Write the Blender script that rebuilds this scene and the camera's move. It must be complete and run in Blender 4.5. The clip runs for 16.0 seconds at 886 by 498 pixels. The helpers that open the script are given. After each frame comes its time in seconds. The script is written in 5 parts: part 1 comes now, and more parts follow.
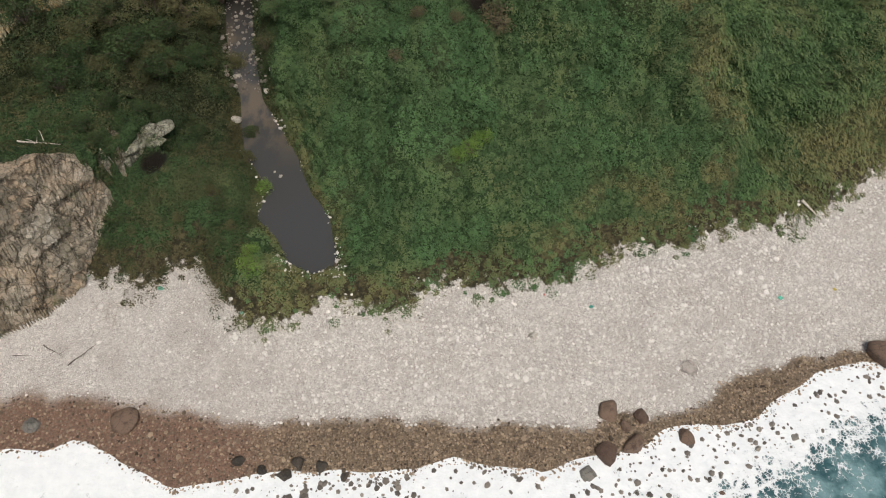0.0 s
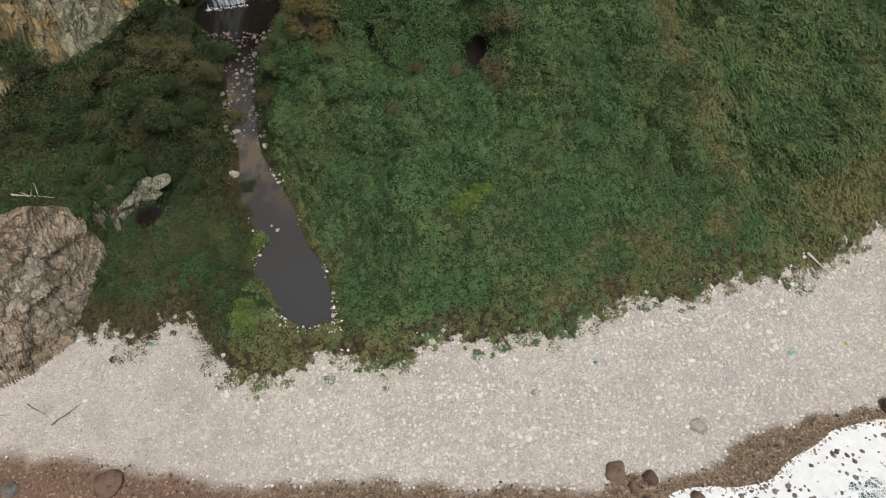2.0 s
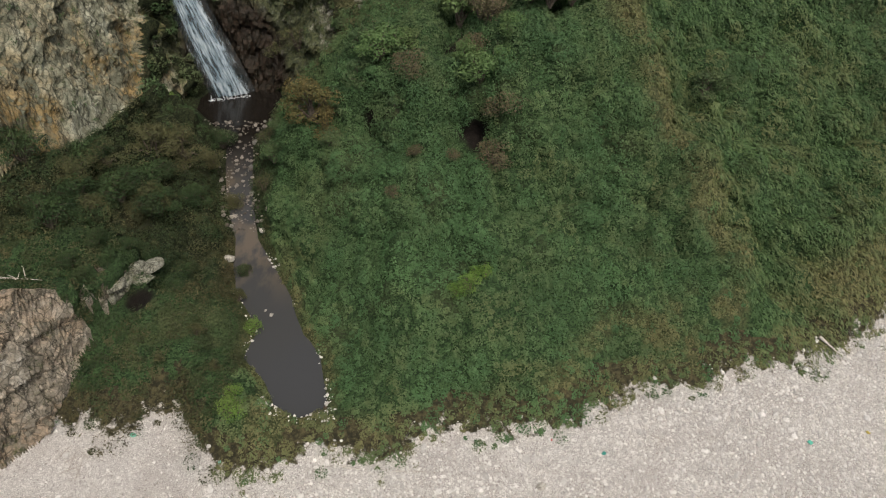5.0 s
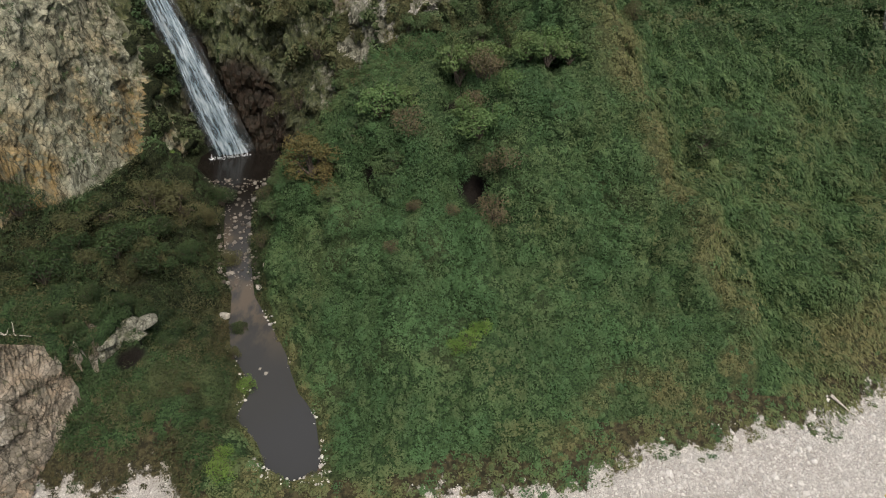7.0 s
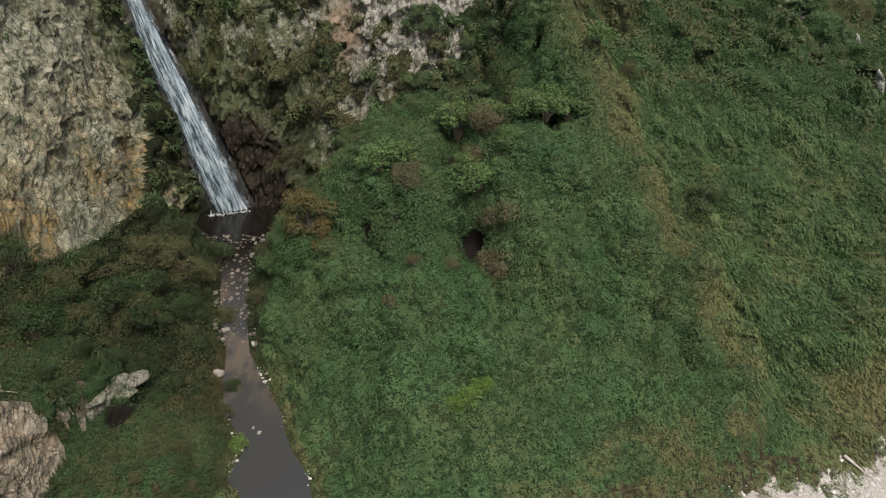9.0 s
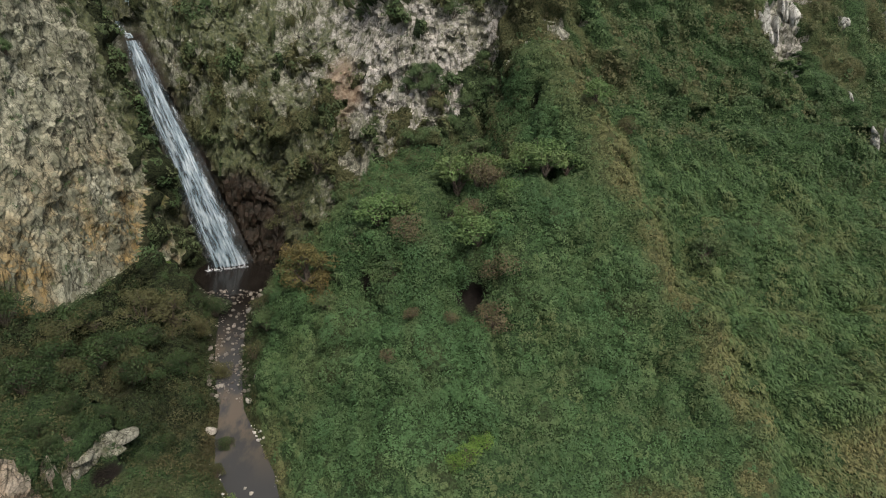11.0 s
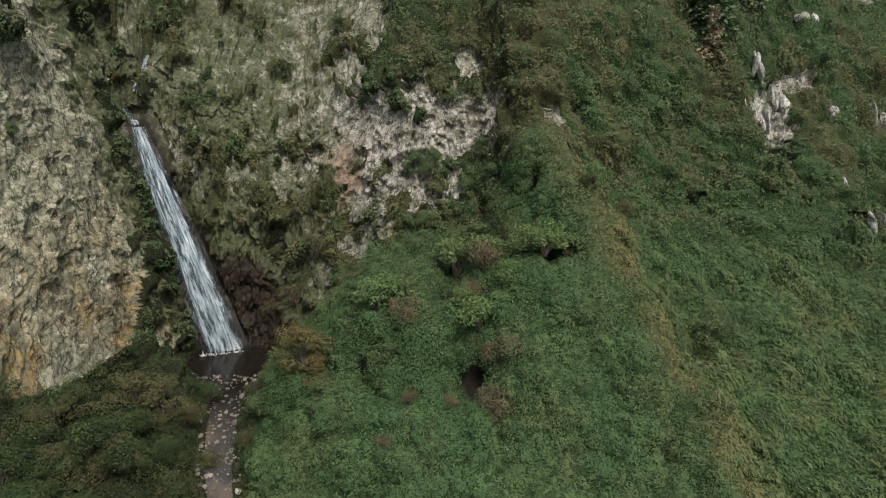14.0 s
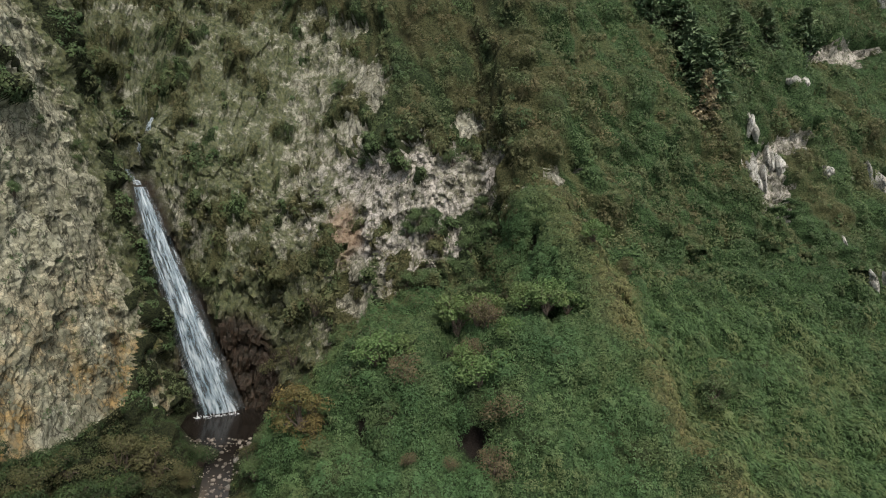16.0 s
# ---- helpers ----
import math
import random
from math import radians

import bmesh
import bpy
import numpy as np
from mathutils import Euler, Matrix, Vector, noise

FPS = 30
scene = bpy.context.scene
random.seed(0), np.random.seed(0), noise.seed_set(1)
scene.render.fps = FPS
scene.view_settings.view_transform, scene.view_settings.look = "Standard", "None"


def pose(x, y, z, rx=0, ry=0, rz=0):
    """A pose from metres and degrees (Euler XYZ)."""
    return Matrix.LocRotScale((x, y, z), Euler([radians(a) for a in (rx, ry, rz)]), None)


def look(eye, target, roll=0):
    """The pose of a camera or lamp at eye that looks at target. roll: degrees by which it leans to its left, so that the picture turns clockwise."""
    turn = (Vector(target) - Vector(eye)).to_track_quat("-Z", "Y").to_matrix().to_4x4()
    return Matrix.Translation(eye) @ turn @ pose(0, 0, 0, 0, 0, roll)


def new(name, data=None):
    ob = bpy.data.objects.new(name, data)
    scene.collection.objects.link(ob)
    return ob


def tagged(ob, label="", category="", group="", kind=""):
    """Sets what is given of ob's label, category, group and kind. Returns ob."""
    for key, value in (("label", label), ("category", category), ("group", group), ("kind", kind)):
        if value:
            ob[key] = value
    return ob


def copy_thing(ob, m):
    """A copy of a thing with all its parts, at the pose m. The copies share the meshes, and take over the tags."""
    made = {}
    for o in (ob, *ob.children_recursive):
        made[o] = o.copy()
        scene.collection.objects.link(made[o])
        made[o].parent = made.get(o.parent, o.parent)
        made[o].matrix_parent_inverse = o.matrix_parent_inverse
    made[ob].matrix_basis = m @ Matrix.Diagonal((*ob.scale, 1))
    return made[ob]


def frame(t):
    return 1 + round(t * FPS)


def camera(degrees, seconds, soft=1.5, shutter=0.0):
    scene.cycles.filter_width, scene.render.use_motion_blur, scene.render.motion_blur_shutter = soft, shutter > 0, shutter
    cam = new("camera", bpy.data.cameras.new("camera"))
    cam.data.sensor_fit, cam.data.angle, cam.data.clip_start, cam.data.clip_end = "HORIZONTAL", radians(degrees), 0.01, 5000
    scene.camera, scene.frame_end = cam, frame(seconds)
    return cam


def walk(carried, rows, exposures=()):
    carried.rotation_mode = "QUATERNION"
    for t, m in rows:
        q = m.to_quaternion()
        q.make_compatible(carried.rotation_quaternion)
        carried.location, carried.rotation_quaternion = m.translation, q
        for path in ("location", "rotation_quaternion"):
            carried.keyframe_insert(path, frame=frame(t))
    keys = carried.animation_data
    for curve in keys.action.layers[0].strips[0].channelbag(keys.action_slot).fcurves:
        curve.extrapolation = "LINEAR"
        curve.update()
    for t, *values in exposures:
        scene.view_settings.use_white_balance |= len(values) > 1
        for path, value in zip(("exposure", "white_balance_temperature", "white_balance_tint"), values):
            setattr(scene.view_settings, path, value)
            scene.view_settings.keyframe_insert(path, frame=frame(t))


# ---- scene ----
# ---------- camera: a drone that sinks slowly while it tilts up ----------
cam = camera(64.9, 16.0, soft=1.1)
PATH = [
    # seconds, x, y, z, tilt from straight down, lean, turn
    (0, 0.00, 0.00, 55.00, 36.81, 0.42, -0.09), (0.5, 0.03, 0.10, 54.63, 38.02, 0.35, -0.06),
    (1, 0.07, 0.19, 54.27, 39.25, 0.29, -0.04), (1.5, 0.10, 0.28, 53.91, 40.49, 0.23, -0.01),
    (2, 0.13, 0.38, 53.56, 41.75, 0.18, 0.01), (2.5, 0.16, 0.47, 53.21, 43.02, 0.14, 0.02),
    (3, 0.19, 0.56, 52.87, 44.31, 0.10, 0.04), (3.5, 0.21, 0.64, 52.53, 45.60, 0.07, 0.05),
    (4, 0.24, 0.73, 52.20, 46.90, 0.04, 0.06), (5, 0.28, 0.90, 51.55, 49.51, 0.00, 0.07),
    (6, 0.32, 1.06, 50.93, 52.13, -0.02, 0.07), (6.5, 0.33, 1.14, 50.63, 53.43, -0.03, 0.07),
    (7, 0.35, 1.22, 50.33, 54.74, -0.03, 0.06), (7.5, 0.36, 1.30, 50.04, 56.03, -0.02, 0.06),
    (8, 0.37, 1.37, 49.76, 57.32, -0.02, 0.05), (8.5, 0.38, 1.45, 49.48, 58.60, -0.01, 0.04),
    (9, 0.39, 1.52, 49.21, 59.87, 0.01, 0.03), (10, 0.40, 1.66, 48.70, 62.39, 0.03, 0.01),
    (11, 0.41, 1.79, 48.22, 64.89, 0.07, -0.02), (11.5, 0.41, 1.86, 47.99, 66.14, 0.08, -0.03),
    (12, 0.41, 1.92, 47.76, 67.38, 0.10, -0.04), (12.5, 0.41, 1.98, 47.55, 68.63, 0.11, -0.06),
    (13, 0.40, 2.05, 47.35, 69.88, 0.12, -0.07), (13.5, 0.39, 2.10, 47.15, 71.14, 0.13, -0.08),
    (14, 0.39, 2.16, 46.97, 72.40, 0.13, -0.09), (14.5, 0.38, 2.22, 46.79, 73.69, 0.13, -0.10),
    (15, 0.37, 2.27, 46.62, 74.98, 0.12, -0.11), (15.5, 0.35, 2.33, 46.46, 76.30, 0.11, -0.12),
    (16, 0.34, 2.38, 46.31, 77.63, 0.09, -0.13),
]


def gaze(x, y, z, tilt, lean, turn):
    down, side = radians(tilt - 90), radians(turn)
    ahead = Vector((-math.sin(side) * math.cos(down), math.cos(side) * math.cos(down), math.sin(down)))
    return look((x, y, z), Vector((x, y, z)) + ahead * 10, lean)


walk(cam, [(row[0], gaze(*row[1:])) for row in PATH],
     exposures=[(0, -0.2), (2, -0.2), (4.2, -0.17), (7, -0.1), (9, -0.02), (12, 0.06), (16, 0.13)])

# ---------- overcast daylight ----------
world = bpy.data.worlds.new("overcast")
scene.world = world
world.use_nodes = True
wn = world.node_tree
sky = wn.nodes.new("ShaderNodeTexSky")
sky.sky_type, sky.sun_disc = "NISHITA", False
sky.sun_elevation, sky.sun_rotation = radians(61.0), radians(154.3)
sky.air_density, sky.dust_density, sky.ozone_density = 1.0, 6.0, 1.0
wn.links.new(sky.outputs[0], wn.nodes["Background"].inputs[0])
wn.nodes["Background"].inputs[1].default_value = 0.12
sun = new("sun", bpy.data.lights.new("sun", "SUN"))
sun.data.energy, sun.data.angle, sun.data.color = 2.5, radians(20), (1.0, 0.95, 0.87)
sun.matrix_world = look((6.5, -13.5, 27), (0, 0, 0))

# ---------- materials ----------


class Nodes:
    """A node material, written down node by node."""

    def __init__(self, name):
        self.mat = bpy.data.materials.new(name)
        self.mat.use_nodes = True
        self.tree = self.mat.node_tree
        self.bsdf = self.tree.nodes["Principled BSDF"]
        self.place = self.add("ShaderNodeNewGeometry").outputs["Position"]

    def add(self, kind, **given):
        node = self.tree.nodes.new("ShaderNode" + kind if not kind.startswith("ShaderNode") else kind)
        for key, value in given.items():
            if key == "operation":
                node.operation = value
            elif key == "feature":
                node.feature = value
            elif key == "attribute_name":
                node.attribute_name = value
            elif key == "blend_type":
                node.data_type = "RGBA"
                node.blend_type = value
        return node

    def put(self, socket, value):
        if isinstance(value, bpy.types.NodeSocket):
            self.tree.links.new(value, socket)
        elif isinstance(value, (tuple, list)) and socket.type == "RGBA":
            socket.default_value = (*value, 1.0) if len(value) == 3 else value
        else:
            socket.default_value = value

    def stretch(self, by):
        node = self.add("Mapping")
        self.put(node.inputs["Vector"], self.place)
        node.inputs["Scale"].default_value = by
        return node.outputs[0]

    def noise(self, scale, detail=4.0, rough=0.6, at=None):
        node = self.add("TexNoise")
        self.put(node.inputs["Vector"], at or self.place)
        node.inputs["Scale"].default_value, node.inputs["Detail"].default_value = scale, detail
        node.inputs["Roughness"].default_value = rough
        return node.outputs["Fac"]

    def cells(self, scale, feature="F1", at=None):
        node = self.add("TexVoronoi", feature=feature)
        self.put(node.inputs["Vector"], at or self.place)
        node.inputs["Scale"].default_value = scale
        return node

    def ramp(self, fac, low, high, a=0.0, b=1.0):
        node = self.add("MapRange")
        node.interpolation_type = "SMOOTHSTEP"
        for i, v in enumerate((fac, low, high, a, b)):
            self.put(node.inputs[i], v)
        return node.outputs[0]

    def math(self, operation, a, b=0.0):
        node = self.add("Math", operation=operation)
        self.put(node.inputs[0], a), self.put(node.inputs[1], b)
        return node.outputs[0]

    def mix(self, fac, a, b, kind="MIX"):
        node = self.add("Mix", blend_type=kind)
        self.put(node.inputs[0], fac), self.put(node.inputs[6], a), self.put(node.inputs[7], b)
        return node.outputs[2]

    def attribute(self, name):
        return self.add("Attribute", attribute_name=name).outputs["Fac"]

    def island(self):
        return self.add("ShaderNodeNewGeometry").outputs["Random Per Island"]

    def each(self):
        return self.add("ObjectInfo").outputs["Random"]

    def bump(self, height, strength, distance=0.1):
        node = self.add("Bump")
        node.inputs["Strength"].default_value, node.inputs["Distance"].default_value = strength, distance
        self.put(node.inputs["Height"], height)
        self.put(self.bsdf.inputs["Normal"], node.outputs[0])

    def done(self, colour, rough=0.9, spec=0.3, metal=0.0):
        self.put(self.bsdf.inputs["Base Color"], colour)
        self.put(self.bsdf.inputs["Roughness"], rough)
        self.put(self.bsdf.inputs["Specular IOR Level"], spec)
        return self.mat


def rock_material(name, pale, mid, dark, warm, warmth, upright=0.62):
    """Weathered broken rock: upright blocks of differing grey, fissures, lichen, moss and iron stains, soaked where the fall runs over it."""
    m = Nodes(name)
    swirl = m.add("TexNoise")
    m.put(swirl.inputs["Vector"], m.place)
    swirl.inputs["Scale"].default_value, swirl.inputs["Detail"].default_value = 1.1, 5

    def bent(by, much):
        node = m.add("Mix", blend_type="MIX")
        m.put(node.inputs[0], much), m.put(node.inputs[6], m.stretch(by)), m.put(node.inputs[7], swirl.outputs["Color"])
        return node.outputs[2]

    big, small = bent((1.0, 1.0, upright), 0.42), bent((1.0, 1.0, 0.5 + 0.5 * upright), 0.3)
    broad, fine, grit = m.noise(0.13, 5, 0.6), m.noise(1.3, 10, 0.75), m.noise(6.0, 7, 0.75)
    block, chip = m.add("SeparateColor"), m.add("SeparateColor")
    m.put(block.inputs[0], m.cells(1.25, "F1", big).outputs["Color"])
    m.put(chip.inputs[0], m.cells(3.4, "F1", small).outputs["Color"])
    crack = m.cells(1.25, "DISTANCE_TO_EDGE", big).outputs["Distance"]
    split = m.cells(3.4, "DISTANCE_TO_EDGE", small).outputs["Distance"]
    rift = m.math("ABSOLUTE", m.math("SUBTRACT", m.noise(0.5, 6, 0.62, m.stretch((1.0, 1.0, 0.5 * upright))), 0.5))
    z = m.add("SeparateXYZ")
    m.put(z.inputs[0], m.place)
    tone = m.math("ADD", m.math("MULTIPLY", fine, 0.45), m.math("ADD", m.math("MULTIPLY", block.outputs[0], 0.27), m.math("MULTIPLY", chip.outputs[0], 0.28)))
    colour = m.mix(m.ramp(tone, 0.36, 0.66), mid, pale)
    low = m.ramp(m.math("ADD", z.outputs[2], m.math("MULTIPLY", broad, 24.0)), 30.0, 46.0, 1.0, 0.12)
    # ochre stain low down, toned darker to include shade under the leaning cliff foot
    colour = m.mix(m.math("MULTIPLY", m.math("MULTIPLY", m.ramp(broad, 0.36, 0.58), low), warmth), colour, m.mix(m.ramp(tone, 0.36, 0.62), tuple(0.72 * c for c in mid), warm))
    colour = m.mix(m.math("MULTIPLY", m.attribute("pale"), m.ramp(tone, 0.34, 0.6)), colour, (0.5, 0.475, 0.43))
    colour = m.mix(m.ramp(m.noise(0.5, 8, 0.74), 0.5, 0.64, 0, 0.55), colour, dark)
    colour = m.mix(m.ramp(grit, 0.5, 0.66, 0, 0.6), colour, dark)
    colour = m.mix(m.ramp(rift, 0.0, 0.022, 0.8, 0.0), colour, (0.03, 0.028, 0.02))
    fade = m.ramp(m.noise(0.9, 4), 0.25, 0.48)
    colour = m.mix(m.math("MULTIPLY", m.ramp(crack, 0.0, 0.05, 0.6, 0.0), fade), colour, (0.028, 0.026, 0.018))
    colour = m.mix(m.math("MULTIPLY", m.ramp(split, 0.0, 0.08, 0.42, 0.0), fade), colour, (0.04, 0.037, 0.026))
    growth = m.math("ADD", m.noise(0.65, 9, 0.78), m.math("MULTIPLY", m.attribute("moss"), 0.1))
    colour = m.mix(m.ramp(growth, 0.55, 0.66, 0, 0.8), colour, m.mix(m.ramp(m.noise(2.5, 5), 0.4, 0.6), (0.03, 0.045, 0.015), (0.085, 0.1, 0.036)))
    colour = m.mix(m.attribute("rust"), colour, m.mix(m.ramp(fine, 0.35, 0.65), (0.14, 0.095, 0.065), (0.33, 0.265, 0.19)))
    wet = m.attribute("wet")
    colour = m.mix(m.math("MULTIPLY", wet, 0.93), colour, m.mix(m.ramp(fine, 0.4, 0.7), (0.012, 0.009, 0.007), (0.05, 0.03, 0.022)))
    height = m.math("ADD", m.math("ADD", m.math("MULTIPLY", block.outputs[1], 1.3), m.math("MULTIPLY", chip.outputs[1], 0.55)), m.math("ADD", m.math("MULTIPLY", fine, 0.8), m.math("MULTIPLY", grit, 0.35)))
    m.bump(height, 0.8, 0.3)
    return m.done(colour, m.ramp(wet, 0.0, 1.0, 0.92, 0.4), 0.2)


def soil_material():
    """Low leaves, stems and litter under the scrub, with bare earth in the hollows; shade is painted into the pits and
    the western hollow.
    """
    m = Nodes("undergrowth_floor")
    fine = m.noise(4.2, 9, 0.78)
    cell = m.cells(6.5)
    leaf = m.add("SeparateColor")
    m.put(leaf.inputs[0], cell.outputs["Color"])
    each = m.math("ADD", m.math("MULTIPLY", fine, 0.55), m.math("MULTIPLY", leaf.outputs[0], 0.45))
    colour = m.mix(m.ramp(each, 0.3, 0.68), (0.022, 0.044, 0.016), (0.062, 0.112, 0.042))
    # olive litter, its tone lowered to stand for shade in the western hollow
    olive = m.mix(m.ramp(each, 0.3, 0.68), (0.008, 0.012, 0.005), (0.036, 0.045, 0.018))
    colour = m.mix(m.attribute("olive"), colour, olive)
    colour = m.mix(m.ramp(m.noise(0.14, 4), 0.52, 0.68, 0, 0.4), colour, (0.06, 0.055, 0.028))
    colour = m.mix(m.math("MULTIPLY", m.attribute("dry"), m.ramp(each, 0.25, 0.6, 0.2, 0.8)), colour, (0.105, 0.097, 0.044))
    # near-black earth in the pits also carries the shade of overhanging scrub and ledge
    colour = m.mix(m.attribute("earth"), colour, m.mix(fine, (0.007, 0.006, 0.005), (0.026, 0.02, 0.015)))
    m.bump(m.math("ADD", fine, m.math("MULTIPLY", cell.outputs["Distance"], 0.8)), 0.9, 0.3)
    return m.done(colour, 0.9, 0.2)


def shingle_material():
    """Small beach stones between the cobbles, bleached above the tide and brown where the waves wet them."""
    m = Nodes("shingle")
    cell = m.cells(7.5)
    edge = m.cells(7.5, "DISTANCE_TO_EDGE").outputs["Distance"]
    tone = m.add("SeparateColor")
    m.put(tone.inputs[0], cell.outputs["Color"])
    dry = m.mix(tone.outputs[0], (0.62, 0.585, 0.535), (0.86, 0.825, 0.765))
    dry = m.mix(m.ramp(m.noise(0.35, 5), 0.42, 0.62, 0, 0.5), dry, (0.56, 0.515, 0.465))
    soaked = m.mix(tone.outputs[1], m.mix(m.attribute("red"), (0.11, 0.08, 0.05), (0.17, 0.1, 0.068)), m.mix(m.attribute("red"), (0.36, 0.27, 0.18), (0.33, 0.205, 0.145)))
    wet = m.attribute("wet")
    colour = m.mix(wet, dry, soaked)
    colour = m.mix(m.ramp(edge, 0.0, 0.11, 0.74, 0.0), colour, (0.14, 0.12, 0.1))
    litter = m.mix(m.ramp(m.noise(2.2, 7, 0.7), 0.4, 0.65), (0.03, 0.028, 0.014), (0.11, 0.095, 0.045))
    colour = m.mix(m.ramp(m.math("ADD", m.attribute("turf"), m.math("MULTIPLY", m.math("SUBTRACT", m.noise(1.4, 7, 0.75), 0.5), 2.2)), 0.35, 0.65), colour, litter)
    m.bump(m.ramp(edge, 0.0, 0.25), 0.8, 0.12)
    return m.done(colour, m.ramp(wet, 0, 1, 0.9, 0.45), 0.3)


def stone_material(name, low, high, rough=0.85, single=False):
    m = Nodes(name)
    pick = m.each() if single else m.island()
    colour = m.mix(pick, low, high)
    colour = m.mix(m.ramp(m.noise(7, 5, 0.7), 0.45, 0.75, 0, 0.45), colour, (0.16, 0.13, 0.1))
    if single:
        colour = m.mix(m.ramp(m.noise(1.7, 7, 0.75), 0.48, 0.62, 0, 0.5), colour, tuple(0.45 * c for c in low))
        colour = m.mix(m.ramp(m.cells(1.6, "DISTANCE_TO_EDGE").outputs["Distance"], 0.0, 0.03, 0.5, 0.0), colour, (0.03, 0.026, 0.02))
    m.bump(m.math("ADD", m.noise(14, 5, 0.7), m.math("MULTIPLY", m.noise(3.5, 6, 0.7), 1.6)), 0.7, 0.12)
    return m.done(colour, rough, 0.3)


def leaf_material(name, low, high, dry, much=0.25):
    """Leaves: each clump and each leaf takes its own green, with dry streaks metres wide down the slope."""
    m = Nodes(name)
    colour = m.mix(m.math("ADD", m.math("MULTIPLY", m.island(), 0.3), m.math("MULTIPLY", m.attribute("tone"), 0.7)), low, high)
    streak = m.noise(0.24, 5, 0.65, m.stretch((1.0, 0.3, 0.3)))
    patch = m.math("ADD", m.noise(0.11, 5, 0.65), m.math("MULTIPLY", m.noise(0.9, 3), 0.25))
    colour = m.mix(m.math("MULTIPLY", m.ramp(streak, 0.47, 0.68), much * 0.75), colour, dry)
    colour = m.mix(m.math("MULTIPLY", m.ramp(patch, 0.58, 0.76), much), colour, dry)
    colour = m.mix(m.attribute("dry"), colour, dry)
    return m.done(colour, 0.6, 0.25)


def plain_material(name, low, high, scale, rough=0.8, spec=0.3, bump=0.3):
    m = Nodes(name)
    grain = m.noise(scale, 6, 0.65)
    m.bump(grain, bump, 0.05)
    return m.done(m.mix(m.ramp(grain, 0.35, 0.65), low, high), rough, spec)


ROCK_WEST = rock_material("columnar_rock", (0.45, 0.455, 0.35), (0.26, 0.262, 0.185), (0.09, 0.09, 0.055), (0.32, 0.225, 0.095), 1.0)
ROCK_FALLS = rock_material("grey_rock", (0.41, 0.41, 0.335), (0.235, 0.235, 0.18), (0.09, 0.092, 0.06), (0.22, 0.17, 0.1), 0.3)
ROCK_HEAD = rock_material("headland_rock", (0.48, 0.45, 0.38), (0.27, 0.24, 0.185), (0.105, 0.09, 0.065), (0.32, 0.2, 0.1), 0.6, 1.1)
SOIL, SHINGLE = soil_material(), shingle_material()
COBBLE = stone_material("bleached_cobble", (0.52, 0.495, 0.455), (0.92, 0.89, 0.835))
COBBLE_ONE = stone_material("bleached_cobble_single", (0.52, 0.495, 0.455), (0.92, 0.89, 0.835), single=True)
COBBLE_WET = stone_material("soaked_cobble", (0.05, 0.036, 0.025), (0.5, 0.385, 0.27), 0.5)
SLAB = stone_material("slab_stone", (0.4, 0.36, 0.32), (0.46, 0.42, 0.38), 0.85, True)
BOULDER = stone_material("brown_boulder", (0.12, 0.078, 0.058), (0.21, 0.145, 0.105), 0.65, True)
BOULDER_GREY = stone_material("grey_boulder", (0.16, 0.155, 0.14), (0.26, 0.25, 0.22), 0.7, True)
ROCK_PALE = rock_material("pale_rock", (0.66, 0.655, 0.61), (0.46, 0.455, 0.41), (0.2, 0.2, 0.165), (0.36, 0.32, 0.24), 0.2)
STONE_PALE = stone_material("pale_stone", (0.34, 0.315, 0.27), (0.56, 0.53, 0.46), 0.8, True)
LEAF = leaf_material("bramble_leaf", (0.045, 0.096, 0.037), (0.09, 0.172, 0.065), (0.162, 0.152, 0.066), 0.26)
LEAF_GRASS = leaf_material("matted_grass", (0.04, 0.084, 0.031), (0.1, 0.168, 0.06), (0.17, 0.16, 0.068), 0.32)
LEAF_BUSH = leaf_material("shrub_leaf", (0.044, 0.08, 0.033), (0.1, 0.158, 0.061), (0.13, 0.114, 0.056), 0.3)
LEAF_DRY = leaf_material("autumn_leaf", (0.036, 0.046, 0.018), (0.11, 0.112, 0.047), (0.12, 0.102, 0.05), 0.3)
LEAF_RUST = leaf_material("rusty_leaf", (0.065, 0.062, 0.03), (0.15, 0.128, 0.07), (0.17, 0.135, 0.085), 0.3)
LEAF_ORANGE = leaf_material("orange_leaf", (0.06, 0.068, 0.024), (0.16, 0.13, 0.046), (0.19, 0.125, 0.05), 0.4)
LEAF_LIGHT = leaf_material("light_green_leaf", (0.064, 0.118, 0.038), (0.125, 0.205, 0.07), (0.16, 0.15, 0.065), 0.25)
# olive leaf darkened to paint in the shade of the hollow below the cliff
LEAF_SHADE = leaf_material("shaded_thicket_leaf", (0.013, 0.03, 0.01), (0.054, 0.09, 0.031), (0.075, 0.064, 0.03), 0.3)
LEAF_YELLOW = leaf_material("yellow_green_leaf", (0.085, 0.165, 0.03), (0.17, 0.28, 0.06), (0.18, 0.18, 0.05), 0.2)
LEAF_FIR = leaf_material("conifer_needles", (0.05, 0.095, 0.045), (0.13, 0.19, 0.095), (0.13, 0.1, 0.05), 0.2)
WOOD = plain_material("bark", (0.05, 0.04, 0.03), (0.14, 0.115, 0.09), 9)
DRIFTWOOD = plain_material("bleached_wood", (0.36, 0.32, 0.27), (0.6, 0.56, 0.5), 7)

# ---------- the lie of the land ----------
GRAIN = np.random.RandomState(7).rand(64, 64, 64)


